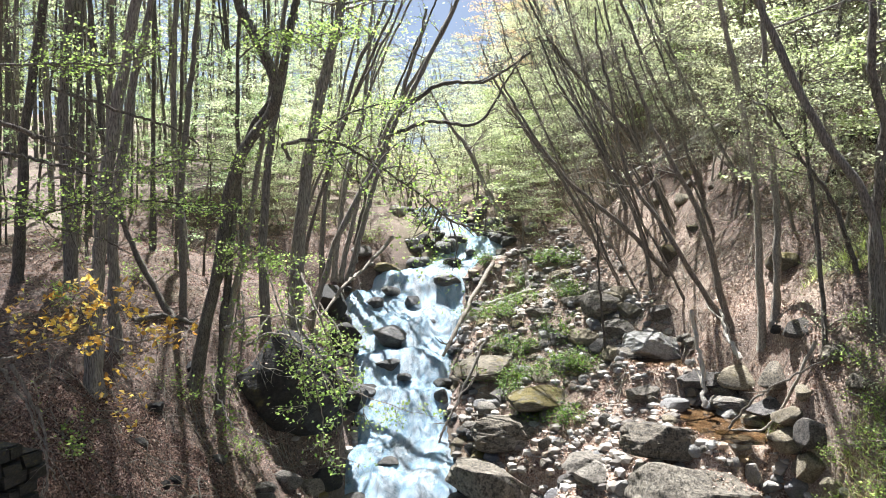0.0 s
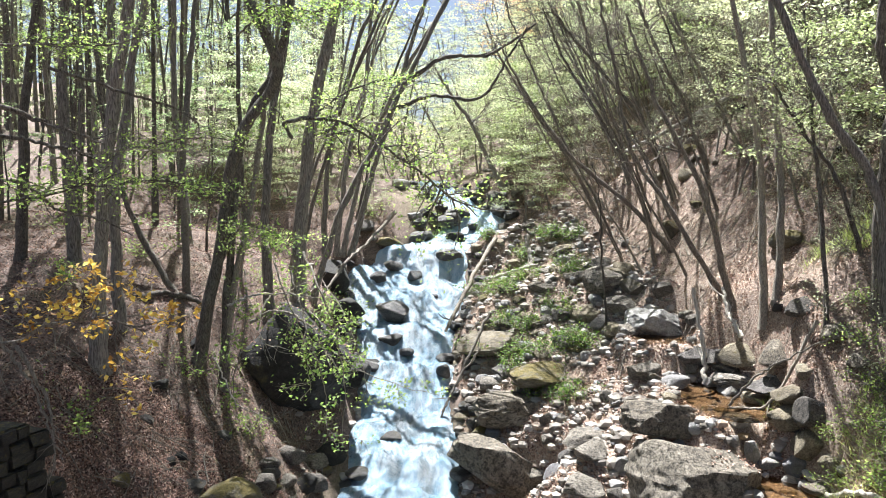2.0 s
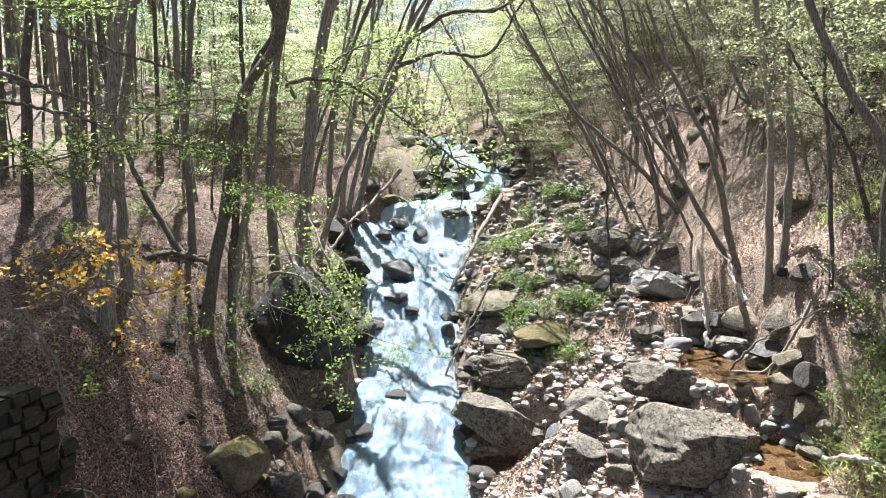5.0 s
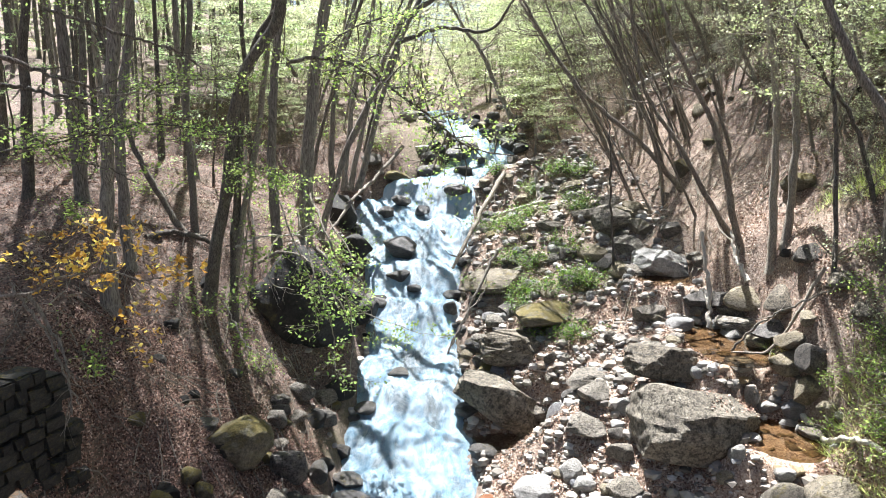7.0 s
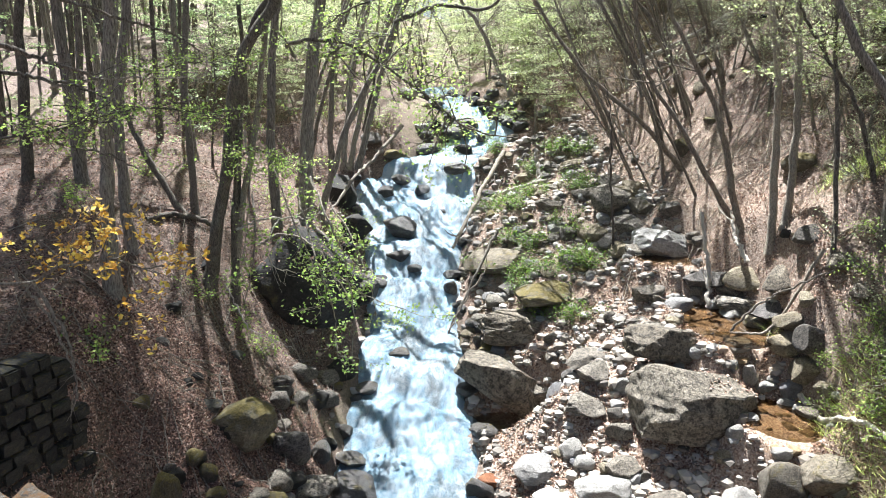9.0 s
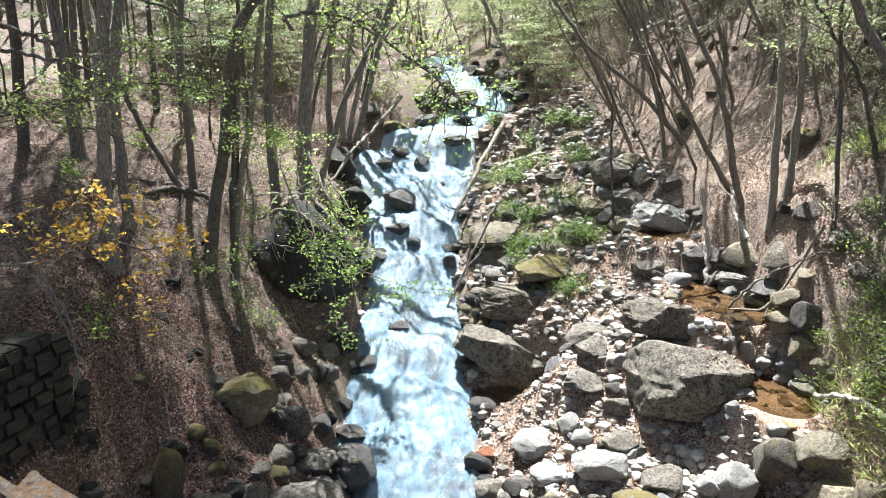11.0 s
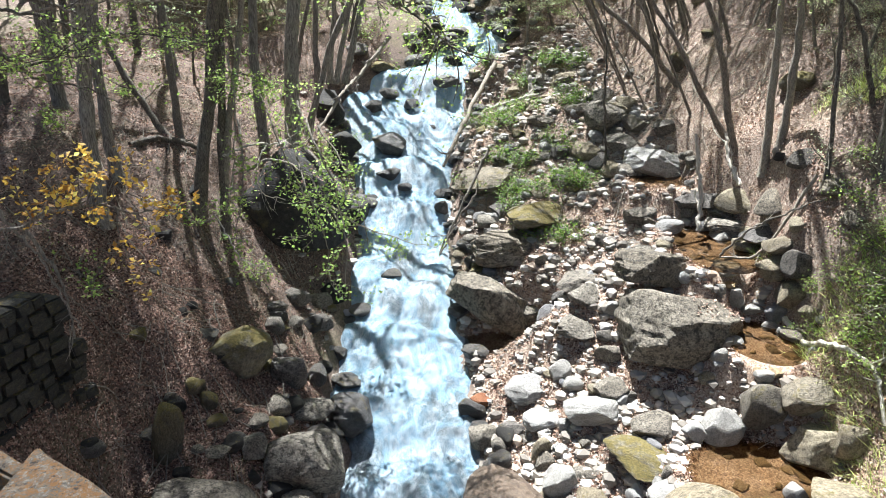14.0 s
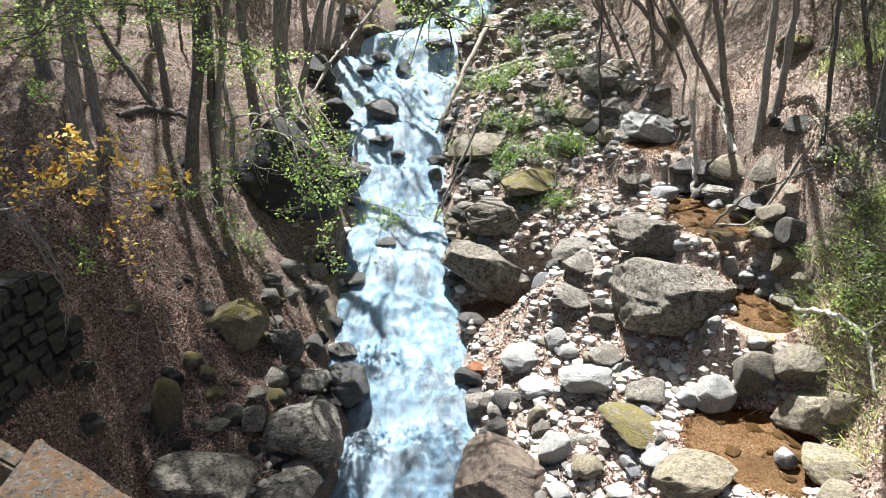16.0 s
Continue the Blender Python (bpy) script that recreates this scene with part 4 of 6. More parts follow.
def tier_tree(name, label, group, seed, tall, lean, r, bark, leaf, tiers, reach, leaf_size, dense=1.0, low=0.3, twig=0.0, per=4):
    """A slender leaning tree whose boughs spread flat sprays of small leaves, one above the other."""
    thing = tagged(new(name), label, "tree", group)
    thing.location = (12 + 0.1 * (seed % 90), 40, float(height(12 + 0.1 * (seed % 90), 40)))
    w = Wood(seed)
    rng = w.rng
    line = curve([(0, 0, -0.1), (-0.30 * lean * tall, 0, 0.36 * tall), (-0.62 * lean * tall, rng.normal() * 0.2, 0.7 * tall), (-0.85 * lean * tall, rng.normal() * 0.3, tall)], 14)
    line[2:] += np.cumsum(rng.normal(size=(12, 3)) * (0.03, 0.03, 0), axis=0)
    w.tube(line, r, r * 0.2, 6, 0.4)
    spots = []
    for k in range(tiers):
        u = low + (1 - low) * (k + rng.random()) / tiers
        q = line[min(int(u * 14), 13)]
        a = rng.uniform(0, 2 * np.pi)
        d = np.array([math.cos(a), math.sin(a), rng.uniform(-0.05, 0.3 + 0.5 * twig)])
        size = reach * rng.uniform(0.6, 1.15) * (1.1 - 0.5 * u)
        end = q + d * size + (0, 0, -0.06 * size)
        mid = (q + end) / 2 + rng.normal(size=3) * (0.1, 0.1, 0.04) + (0, 0, 0.1 * size)
        bough = curve([q, mid, end], 8)
        w.tube(bough, r * 0.3 * (1.1 - 0.6 * u), 0.004, 4)
        for m in range(int(7 + 5 * twig)):
            g = bough[rng.integers(2, 8)]
            e = rng.normal(size=3) * (1, 1, 0.12 + 0.5 * twig) + d * 0.7
            e *= size * rng.uniform(0.2, 0.42) / np.linalg.norm(e)
            w.tube([g, g + e * 0.5 + (0, 0, 0.02), g + e], 0.006, 0.003, 3)
            spots += [g + e * f for f in (0.35, 0.6, 0.8, 1.0)]
    tagged(part("branchwork", w.mesh("branchwork", bark), thing), kind="stuff")
    if leaf:
        tagged(part("crown", leaves_mesh("crown", rng, spots, per, (0.15, 0.15, 0.025), leaf_size * 1.1, leaf, 0.4, dense, 0.3), thing, "flat sprays of small new leaves"), kind="stuff")
    return thing


TIER = "slender leaning slope tree with flat tiers of young leaves"
kinds_right = [
    tier_tree("slope_tree", TIER, "slope trees", 170 + n, tall, lean, r, bark, leaf, tiers, reach, 0.075, 1.0, 0.3, 0.0, 3)
    for n, (tall, lean, r, bark, leaf, tiers, reach) in enumerate([(6.5, 0.5, 0.05, BARK_RED, LEAF_TIER, 13, 2.0), (7.5, 0.35, 0.06, BARK, LEAF_TIER, 15, 2.2), (5.5, 0.7, 0.045, BARK, LEAF_PALE, 12, 1.9), (8.0, 0.2, 0.06, BARK_PALE, LEAF_OLIVE, 15, 2.0), (6.5, 0.3, 0.05, BARK_RED, LEAF_RUST, 16, 1.8)])
]
bare = [
    tier_tree("bare_tree", "leaning grey tree with fine twigs and few leaves", "slope trees", 180 + n, tall, lean, r, bark, LEAF_TIER, 20, 1.9, 0.04, 0.3, 0.25, 1.0)
    for n, (tall, lean, r, bark) in enumerate([(7.0, 0.6, 0.05, BARK_RED), (6.0, 0.4, 0.045, BARK), (6.5, 0.2, 0.05, BARK_PALE)])
]
young = [
    tier_tree("young_tree", "young tree with flat sprays of new leaves", "young trees", 190 + n, tall, lean, 0.028, bark, leaf, 12, 1.5, size * 1.15, dense, 0.15, 0.0, 6 if n < 4 else 3)
    for n, (tall, lean, bark, leaf, size, dense) in enumerate([(3.4, 0.3, BARK, LEAF_TIER, 0.06, 0.8), (3.0, 0.5, BARK_RED, LEAF_PALE, 0.06, 0.8), (3.8, 0.1, BARK, LEAF_OLIVE, 0.06, 0.9), (3.2, 0.3, BARK_RED, LEAF_RUST, 0.06, 0.8), (3.0, 0.2, BARK_PALE, LEAF_OLIVE, 0.04, 0.5), (2.8, 0.4, BARK_RED, LEAF_TIER, 0.04, 0.5), (4.0, 0.15, BARK_DARK, LEAF_FRESH, 0.06, 0.9)])
]
far_kinds = [
    tier_tree("forest_tree", "distant straight forest tree in thin spring leaf", "forest trees", 210 + n, 13.0, lean, 0.11, bark, leaf, 22, 2.6, 0.11, 0.7, 0.2, 0.6, 3)
    for n, (lean, bark, leaf) in enumerate([(0.04, BARK_DARK, LEAF_OLIVE), (-0.05, BARK, LEAF_TIER), (0.08, BARK_DARK, LEAF_FRESH)])
]
woods = random.Random(9)


def plant(kinds, x, y, low=0.8, high=1.25, tilt=4, turn=30):
    s = woods.uniform(low, high)
    if y < 25.0 and -4.2 < x < 0.5:
        s *= 0.5
    copy_thing(woods.choice(kinds), pose(x, y, float(height(x, y)) - 0.1, woods.uniform(-tilt, tilt), woods.uniform(-tilt, tilt), woods.uniform(-turn, turn)) @ Matrix.Scale(s, 4))


for _ in range(70):
    y = woods.uniform(15, 50)
    plant(kinds_left, -woods.uniform(5.2 + 0.05 * y, 5 + 0.66 * y), y, 0.8, 1.3, 4, 180)
# the deep forest behind, to close the view between the trunks
for _ in range(110):
    y = woods.uniform(26, 75)
    plant(far_kinds, -woods.uniform(4.5 + 0.02 * y, 8 + 0.72 * y), y, 0.8, 1.25, 3, 180)
for _ in range(40):
    y = woods.uniform(50, 85)
    plant(far_kinds, woods.uniform(-10, 30), y, 0.6, 0.9, 3, 180)
for _ in range(26):
    y = woods.uniform(15, 30)
    plant(bare, woods.uniform(7.5, 6 + 0.5 * y), y, 0.6, 1.0, 8, 40)
for _ in range(120):
    y = woods.uniform(19, 46)
    plant(kinds_right[:4] + bare[:2], woods.uniform(4.6 if y > 25 else 9.0, 6 + 0.6 * y), y, 0.7, 1.1, 5, 45)
for _ in range(34):
    y = woods.uniform(14, 27)
    plant(kinds_right[:3], woods.uniform(8.5 + 0.04 * y, 9 + 0.5 * y), y, 0.55, 0.95, 6, 50)
# leafy layers over the sunny slope
layers = random.Random(77)
for _ in range(34):
    y = layers.uniform(12.5, 26)
    plant(kinds_right[:4], layers.uniform(7.6, 8.5 + 0.35 * y), y, 0.55, 0.9, 7, 60)
for _ in range(30):
    y = layers.uniform(11.5, 22)
    plant(young[:3], layers.uniform(6.8, 12.5), y, 0.7, 1.2, 9, 180)
for _ in range(46):
    plant(young[:3] + young[4:6], woods.uniform(2.6, 7.5), woods.uniform(21, 33), 0.6, 1.1, 8, 180)
for _ in range(46):
    plant(kinds_right[:4] + young[:3], woods.uniform(-3.5, 6.0), woods.uniform(25, 38), 0.55, 0.9, 6, 180)
for _ in range(50):
    y = woods.uniform(20, 31)
    plant(young[:3], float(np.interp(y, YK, XS)) + woods.choice((-1, 1)) * woods.uniform(1.6, 6.5), y, 0.6, 1.1, 8, 180)
for _ in range(26):
    y = woods.uniform(11.5, 20)
    plant(bare[2:] + bare[1:2], woods.uniform(5.7 + 0.02 * y, 9.5), y, 0.25, 0.6, 18, 180)
for _ in range(36):
    plant(young[:3] + young[6:], woods.uniform(-7.5, -2.4), woods.uniform(20, 34), 0.6, 1.1, 8, 180)
for _ in range(22):
    y = woods.uniform(34, 46)
    plant(kinds_right[4:], woods.uniform(4.5, 9.5), y, 0.9, 1.3)
for _ in range(30):
    y = woods.uniform(24, 48)
    plant(kinds_right[:4], woods.choice((-1, 1)) * woods.uniform(2.2, 7.5) + 0.3, y, 0.45, 0.8, 6, 180)
for _ in range(60):
    y = woods.uniform(22, 42)
    plant(young[:3], woods.uniform(3.4 if y > 24 else 7.0, 4 + 0.42 * y), y, 0.7, 1.2, 8, 40)
for _ in range(22):
    y = woods.uniform(20.5, 42)
    plant(young[:3] + young[6:], -woods.uniform(2.2, 4 + 0.4 * y), y, 0.7, 1.2, 8, 180)
for _ in range(40):
    y = woods.uniform(24, 46)
    plant(young[:3] + kinds_right[:3], woods.uniform(-6, 6), y, 0.6, 1.0, 6, 180)
for _ in range(30):
    y = woods.uniform(24, 50)
    plant(young[:3] + kinds_left[3:], -woods.uniform(4, 5 + 0.6 * y), y, 0.8, 1.3, 6, 180)
for _ in range(26):
    plant(young[4:6], woods.uniform(6.0, 12), woods.uniform(11.5, 20), 0.4, 0.8, 12, 180)
for _ in range(14):
    plant(young[4:6], woods.choice((-1, 1)) * woods.uniform(2.2, 4.5), woods.uniform(19.5, 26), 0.3, 0.5, 12, 180)
for _ in range(20):
    plant(young[:3], woods.uniform(1.2, 6.5), woods.uniform(25, 36), 0.5, 0.9, 8, 180)
for _ in range(30):
    plant(kinds_right[:4], woods.uniform(9.0, 17), woods.uniform(14, 26), 0.5, 0.9, 8, 60)
for _ in range(26):
    y = woods.uniform(42, 80)
    plant(kinds_right[:4] + far_kinds, woods.uniform(-8, 16), y, 0.8, 1.2, 6, 180)
for _ in range(18):
    y = woods.uniform(14, 28)
    plant(young[6:], -woods.uniform(4.8, 6.0 + 0.35 * y), y, 0.5, 1.0, 8, 180)
# unseen trees added beside and behind the camera to block sky over the left bank
for _ in range(16):
    plant(kinds_left[:3], woods.uniform(-15, -6), woods.uniform(-14, 3), 1.0, 1.3, 3, 180)
# more added trees, mostly out of view, for the same shading
for k in range(7):
    plant(kinds_left[:3], (-10, -8.2, -7, -11, -6.2, -9, -12)[k], (4.5, 1.5, -2, 0, -5, 7.0, 9)[k], 1.0, 1.2, 3, 180)
for _ in range(12):
    plant(bare, woods.uniform(5.8, 10), woods.uniform(12.5, 20), 0.3, 0.55, 15, 180)
for _ in range(9):
    plant(bare, woods.uniform(4.6, 7.5), woods.uniform(16.5, 24), 0.35, 0.6, 15, 180)
for k, y in enumerate((20.8, 21.4, 22.2, 22.8, 23.4, 24.2, 25.0, 26.0, 21.0, 22.4)):
    side = 1 if k % 2 else -1
    plant(young[:3], float(np.interp(y, YK, XS)) + side * woods.uniform(1.5, 2.8), y, 0.3, 0.5, 8, 180)

# ---- loose leaves, gravel and stones ----
rng = np.random.default_rng(3)


def litter(n, x0, x1, y0, y1):
    x, y = rng.uniform(x0, x1, n), y0 + (y1 - y0) * rng.random(n) ** 1.3
    z, zs, dl, dr = lay(x, y)
    ok = (np.maximum(dl, dr) > 0.25) & ((dr < 0.01) | (vnoise(x, y, 31, 0.9) + 0.25 * (x - 2.6) > -1.2) | ((y > 13) & (x < 3.2)))
    for px, py, rx, ry, level in POOLS:
        ok &= np.hypot((x - px) / rx, (y - py) / ry) > 0.95
    x, y = x[ok], y[ok]
    return np.stack([x, y, height(x, y) + 0.028], -1)


spots = litter(170000, -10, -1.5, 4.5, 21)


def litter_mesh(c, size, material):
    """Curled leaves lying along the slope of the ground."""
    n, e = len(c), 0.05
    fx = (height(c[:, 0] + e, c[:, 1]) - height(c[:, 0] - e, c[:, 1])) / (2 * e)
    fy = (height(c[:, 0], c[:, 1] + e) - height(c[:, 0], c[:, 1] - e)) / (2 * e)
    up = np.stack([-fx, -fy, 0 * fx + 1], -1) + rng.normal(size=(n, 3)) * 0.42
    up /= np.linalg.norm(up, axis=1, keepdims=True)
    a = np.cross(up, rng.normal(size=(n, 3)))
    a /= np.linalg.norm(a, axis=1, keepdims=True)
    b = np.cross(up, a)
    s = size * rng.uniform(0.55, 1.3, (n, 1))
    curl = s * rng.uniform(0.0, 0.35, (n, 1))
    wide = rng.uniform(0.1, 0.3, (n, 1))
    v = np.stack([c - a * s * 0.5, c + b * s * wide + up * curl, c + a * s * 0.5, c - b * s * wide + up * curl], 1)
    return mesh_of("leaf_litter", v.reshape(-1, 3), np.arange(4 * n).reshape(-1, 4), material, False)


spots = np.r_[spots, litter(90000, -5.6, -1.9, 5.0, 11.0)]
# left bank leaves take the darkened copy in place of real shade
tagged(new("leaf_litter", litter_mesh(spots, 0.043, LITTER_SHADED)), "dry brown leaves of the left bank, darkened in colour for shade", "leaf litter", kind="stuff")
drift = litter(42000, 0.8, 5.8, 6.6, 13.5)
drift[:, 2] += 0.05 * rng.random(len(drift))
tagged(new("leaf_litter", litter_mesh(drift[vnoise(drift[:, 0], drift[:, 1], 61, 1.7) > -0.3], 0.052, LITTER)), "drifts of dry pinkish leaves between the stones", "leaf litter", kind="stuff")
tagged(new("leaf_litter", litter_mesh(litter(190000, 0.2, 13, 6, 24), 0.046, LITTER)), "dry pale brown leaves strewn over the sunny bank", "leaf litter", kind="stuff")


def gravel(n, x0, x1, y0, y1, low, high):
    bm = bmesh.new()
    bmesh.ops.create_icosphere(bm, subdivisions=1, radius=0.5)
    base = np.array([q.co for q in bm.verts])
    tri = np.array([[q.index for q in f.verts] for f in bm.faces])
    bm.free()
    x, y = rng.uniform(x0, x1, n), rng.uniform(y0, y1, n)
    z, zs, dl, dr = lay(x, y)
    ok = (dr > 0.02) & (x - np.interp(y, [7, 10, 14, 20], [1.2, 2.3, 3.6, 3.2]) + 1.4 * vnoise(x, y, 33, 0.8) < 1.5) & ((y < 13.0) | (dr < 0.2) | (x > 3.2))
    for px, py, rx, ry, level in POOLS:
        ok &= np.hypot((x - px) / rx, (y - py) / ry) > 0.85 + 0.25 * rng.random(len(x))
    x, y = x[ok], y[ok]
    n = len(x)
    size = low * (high / low) ** (rng.random((n, 1, 1)) ** 1.8)
    turn = rng.uniform(0, 2 * np.pi, n)
    shape = base[None] * rng.uniform(0.6, 1.2, (n, 1, 3)) * (1 + 0.12 * rng.normal(size=(n, len(base), 1))) * size * (1, 1, 0.7)
    c, s = np.cos(turn)[:, None], np.sin(turn)[:, None]
    v = np.stack([shape[..., 0] * c - shape[..., 1] * s, shape[..., 0] * s + shape[..., 1] * c, shape[..., 2]], -1) + np.stack([x, y, height(x, y) + 0.2 * size[:, 0, 0]], -1)[:, None]
    return mesh_of("gravel", v.reshape(-1, 3), (tri[None] + (np.arange(n) * len(base))[:, None, None]).reshape(-1, 3), PEBBLES, False)


tagged(new("gravel", gravel(21000, 0.1, 5.4, 6.6, 20, 0.02, 0.10)), "grey and white stream gravel between the boulders", "gravel", kind="stuff")


def cobbles(n, low, high):
    """Many small angular stones of a few shapes, as arrays."""
    forms = []
    for k in range(6):
        me = rock_mesh("cobble", 950 + k, PEBBLES, 9, 1, 0.1, 0.8, 2)
        forms.append((np.array([q.co for q in me.vertices]), np.array([list(f.vertices) for f in me.polygons])))
        bpy.data.meshes.remove(me)
    vs, fs, base = [], [], 0
    for _ in range(n):
        y = 6.8 + 13 * rng.random() ** 1.3
        side = 1 if rng.random() < 0.97 else -1
        if side > 0:
            x = np.interp(y, YK, XS) + np.interp(y, YK, HW) + 0.05 + rng.random() * np.interp(y, [7, 11, 15, 19], [4.4, 4.7, 4.4, 2.8])
        else:
            x = np.interp(y, YK, XS) - np.interp(y, YK, HW) - rng.random() ** 1.5 * 1.1
        if side > 0 and y > 13.0 and x < 3.1 and rng.random() < 0.45:
            continue
        if any(np.hypot((x - px) / rx, (y - py) / ry) < 1.1 for px, py, rx, ry, level in POOLS):
            continue
        v, f = forms[rng.integers(6)]
        w = low * (high / low) ** (rng.random() ** 1.05)
        a = rng.uniform(0, 2 * np.pi)
        c, s = np.cos(a), np.sin(a)
        v = v * (w, w * rng.uniform(0.6, 1), w * rng.uniform(0.5, 0.8))
        vs.append(np.stack([v[:, 0] * c - v[:, 1] * s + x, v[:, 0] * s + v[:, 1] * c + y, v[:, 2] + float(height(x, y)) - 0.01], -1))
        fs.append(f + base)
        base += len(v)
    return mesh_of("cobbles", np.concatenate(vs), np.concatenate(fs), PEBBLES, False)


tagged(new("cobbles", cobbles(5200, 0.05, 0.26)), "grey and white cobbles filling the stream bank", "cobbles", kind="stuff")
shapes = [rock_mesh("stone", 900 + n, (STONE_PALE, STONE_GREY, STONE_PALE, STONE_GREY, STONE_WARM)[n % 5], 13, 3, 0.08, 0.9) for n in range(15)]
for _ in range(165):
    y = 7.0 + 12 * rocks.random() ** 1.2
    edge = float(np.interp(y, YK, XS) + np.interp(y, YK, HW))
    x = edge + 0.15 + rocks.random() ** 0.9 * float(np.interp(y, [7, 11, 15, 19], [3.9, 4.4, 4.2, 2.6]))
    if 13.0 < y < 19 and x < 2.9 and rocks.random() < 0.3:
        x += 1.6
    w = 0.15 * 2.2 ** (rocks.random() ** 1.2)
    if any(np.hypot((x - px) / rx, (y - py) / ry) < 1.15 for px, py, rx, ry, level in POOLS):
        continue
    set_rock("stone", rocks.choice(shapes), x, y, w, w * rocks.uniform(0.6, 1), w * rocks.uniform(0.5, 0.9), rocks.uniform(0, 360), "small grey river stone lying on gravel", "small stones")
for px, py, rx, ry, level in POOLS[:4]:
    for k in range(8):
        a = k * 0.785 + rocks.uniform(-0.2, 0.2)
        w, r = rocks.uniform(0.1, 0.24), rocks.uniform(1.25, 1.5)
        set_rock("stone", rocks.choice(shapes), px + r * rx * math.cos(a), py + r * ry * math.sin(a), w, w * rocks.uniform(0.6, 1), w * rocks.uniform(0.6, 0.9), rocks.uniform(0, 360), "grey stone on the rim of the pool", "pool rim stones")
upper = [rock_mesh("stone", 920 + n, (STONE_WARM, STONE_GREY, STONE_MOSS, STONE_WARM, STONE_PALE)[n % 5], 11, 3, 0.09, 0.92) for n in range(10)]
for _ in range(95):
    y = rocks.uniform(13.0, 19.8)
    x = float(np.interp(y, YK, XS) + np.interp(y, YK, HW)) + 0.1 + rocks.random() * float(np.interp(y, [13, 16, 20], [3.4, 3.2, 1.8]))
    w = 0.18 * 2.8 ** (rocks.random() ** 1.4)
    set_rock("stone", rocks.choice(upper), x, y, w, w * rocks.uniform(0.6, 1), w * rocks.uniform(0.45, 0.8), rocks.uniform(0, 360), "weathered brown-grey stone bedded in the leafy bank", "upper bank stones", 0.08 * w)
bed = [rock_mesh("stone", 970 + n, STONE_BED, 8, 2) for n in range(4)]
for px, py, rx, ry, level in POOLS[:4]:
    for _ in range(12):
        a, r = rocks.uniform(0, 6.28), rocks.random() ** 0.5 * 0.95
        w = rocks.uniform(0.1, 0.26)
        set_rock("stone", rocks.choice(bed), px + r * rx * math.cos(a), py + r * ry * math.sin(a), w, w * rocks.uniform(0.6, 1), 0.11, rocks.uniform(0, 360), "brown flat stone lying under the pool water", "pool stones", 0.03)


# ---- the great boulder under the trees, its shade put into a dark stone colour ----
great = set_rock("boulder", rock_mesh("boulder", 78, STONE_SHADE_DARK, 9, 5, 0.12, 0.93), -2.84, 13.55, 2.15, 2.0, 2.05, 12, "huge mossy boulder coloured dark for its backlit shade, with tree roots over it", sink=0.15)
spots = np.array([hollow.matrix_world @ q.co for q in hollow.data.vertices if q.normal.z > 0.5 and q.co.z > 0.1 and -0.1 < q.co.x < 0.7 and abs(q.co.y) < 0.5])
spots = spots[rng.integers(0, len(spots), 420)] + rng.normal(size=(420, 3)) * (0.03, 0.03, 0.01)
tagged(new("leaf_litter", leaves_mesh("leaf_litter", rng, spots, 1, 0.01, 0.05, LITTER, 0.2, 1.0, 0.6)), "dry leaves caught in the hollow of a massive boulder", "leaf litter", kind="stuff")
spots = np.array([great.matrix_world @ q.co for q in great.data.vertices if q.normal.z > 0.35 and q.co.z > 0.3])
spots = spots[rng.integers(0, len(spots), 500)] + rng.normal(size=(500, 3)) * (0.05, 0.05, 0.012)
tagged(new("leaf_litter", leaves_mesh("leaf_litter", rng, spots, 1, 0.01, 0.06, LITTER_SHADED, 0.2, 1.0, 0.6)), "dead leaves lying on top of the dark boulder", "leaf litter", kind="stuff")
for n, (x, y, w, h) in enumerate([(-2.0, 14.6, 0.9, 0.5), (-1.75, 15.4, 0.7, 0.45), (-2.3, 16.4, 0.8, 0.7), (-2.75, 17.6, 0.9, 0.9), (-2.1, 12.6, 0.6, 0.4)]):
    set_rock("boulder", rock_mesh("boulder", 200 + n, STONE_SHADE_DARK, 9, 4), x, y, w, w * 0.8, h, 30 * n, "dark mossy boulder at the edge of the stream")
set_rock("stone", rock_mesh("stone", 321, STONE_RUST, 9, 4), 0.62, 10.35, 0.38, 0.28, 0.3, 20, "rust-red stone at the water's edge")
shore = random.Random(15)
wet_shapes = [rock_mesh("rock", 340 + n, (STONE_WET, STONE_WET, STONE_SHADE_DARK, STONE_WET)[n % 4], 9, 3, 0.06, 0.8) for n in range(8)]
for k in range(96):
    y = 7.0 + 17.0 * shore.random()
    side = shore.choice((-1, 1))
    x = float(np.interp(y, YK, XS)) + side * (float(np.interp(y, YK, HW)) + shore.uniform(0.05, 0.5))
    w = shore.uniform(0.15, 0.42) if y < 20 else shore.uniform(0.25, 0.5)
    set_rock("rock", shore.choice(wet_shapes), x, y, w, w * shore.uniform(0.7, 1.0), w * shore.uniform(0.5, 0.9), shore.uniform(0, 360), "rounded dark rock at the water's edge", "shore rocks")
for k in range(18):
    y = shore.uniform(19.5, 24.5)
    u = shore.uniform(-1.0, 0.1) if y < 21.2 else shore.choice((-1, 1)) * shore.uniform(0.35, 1.0)
    x = float(np.interp(y, YK, XS)) + u * (float(np.interp(y, YK, HW)) + 0.15)
    w = shore.uniform(0.3, 0.75)
    ob = set_rock("rock", shore.choice(wet_shapes), x, y, w, w * shore.uniform(0.7, 1.0), w * shore.uniform(0.5, 0.8), shore.uniform(0, 360), "dark rock parting the upper cascade", "cascade rocks")
    ob.location.z = float(np.interp(y, YK, ZS)) - 0.06 * w
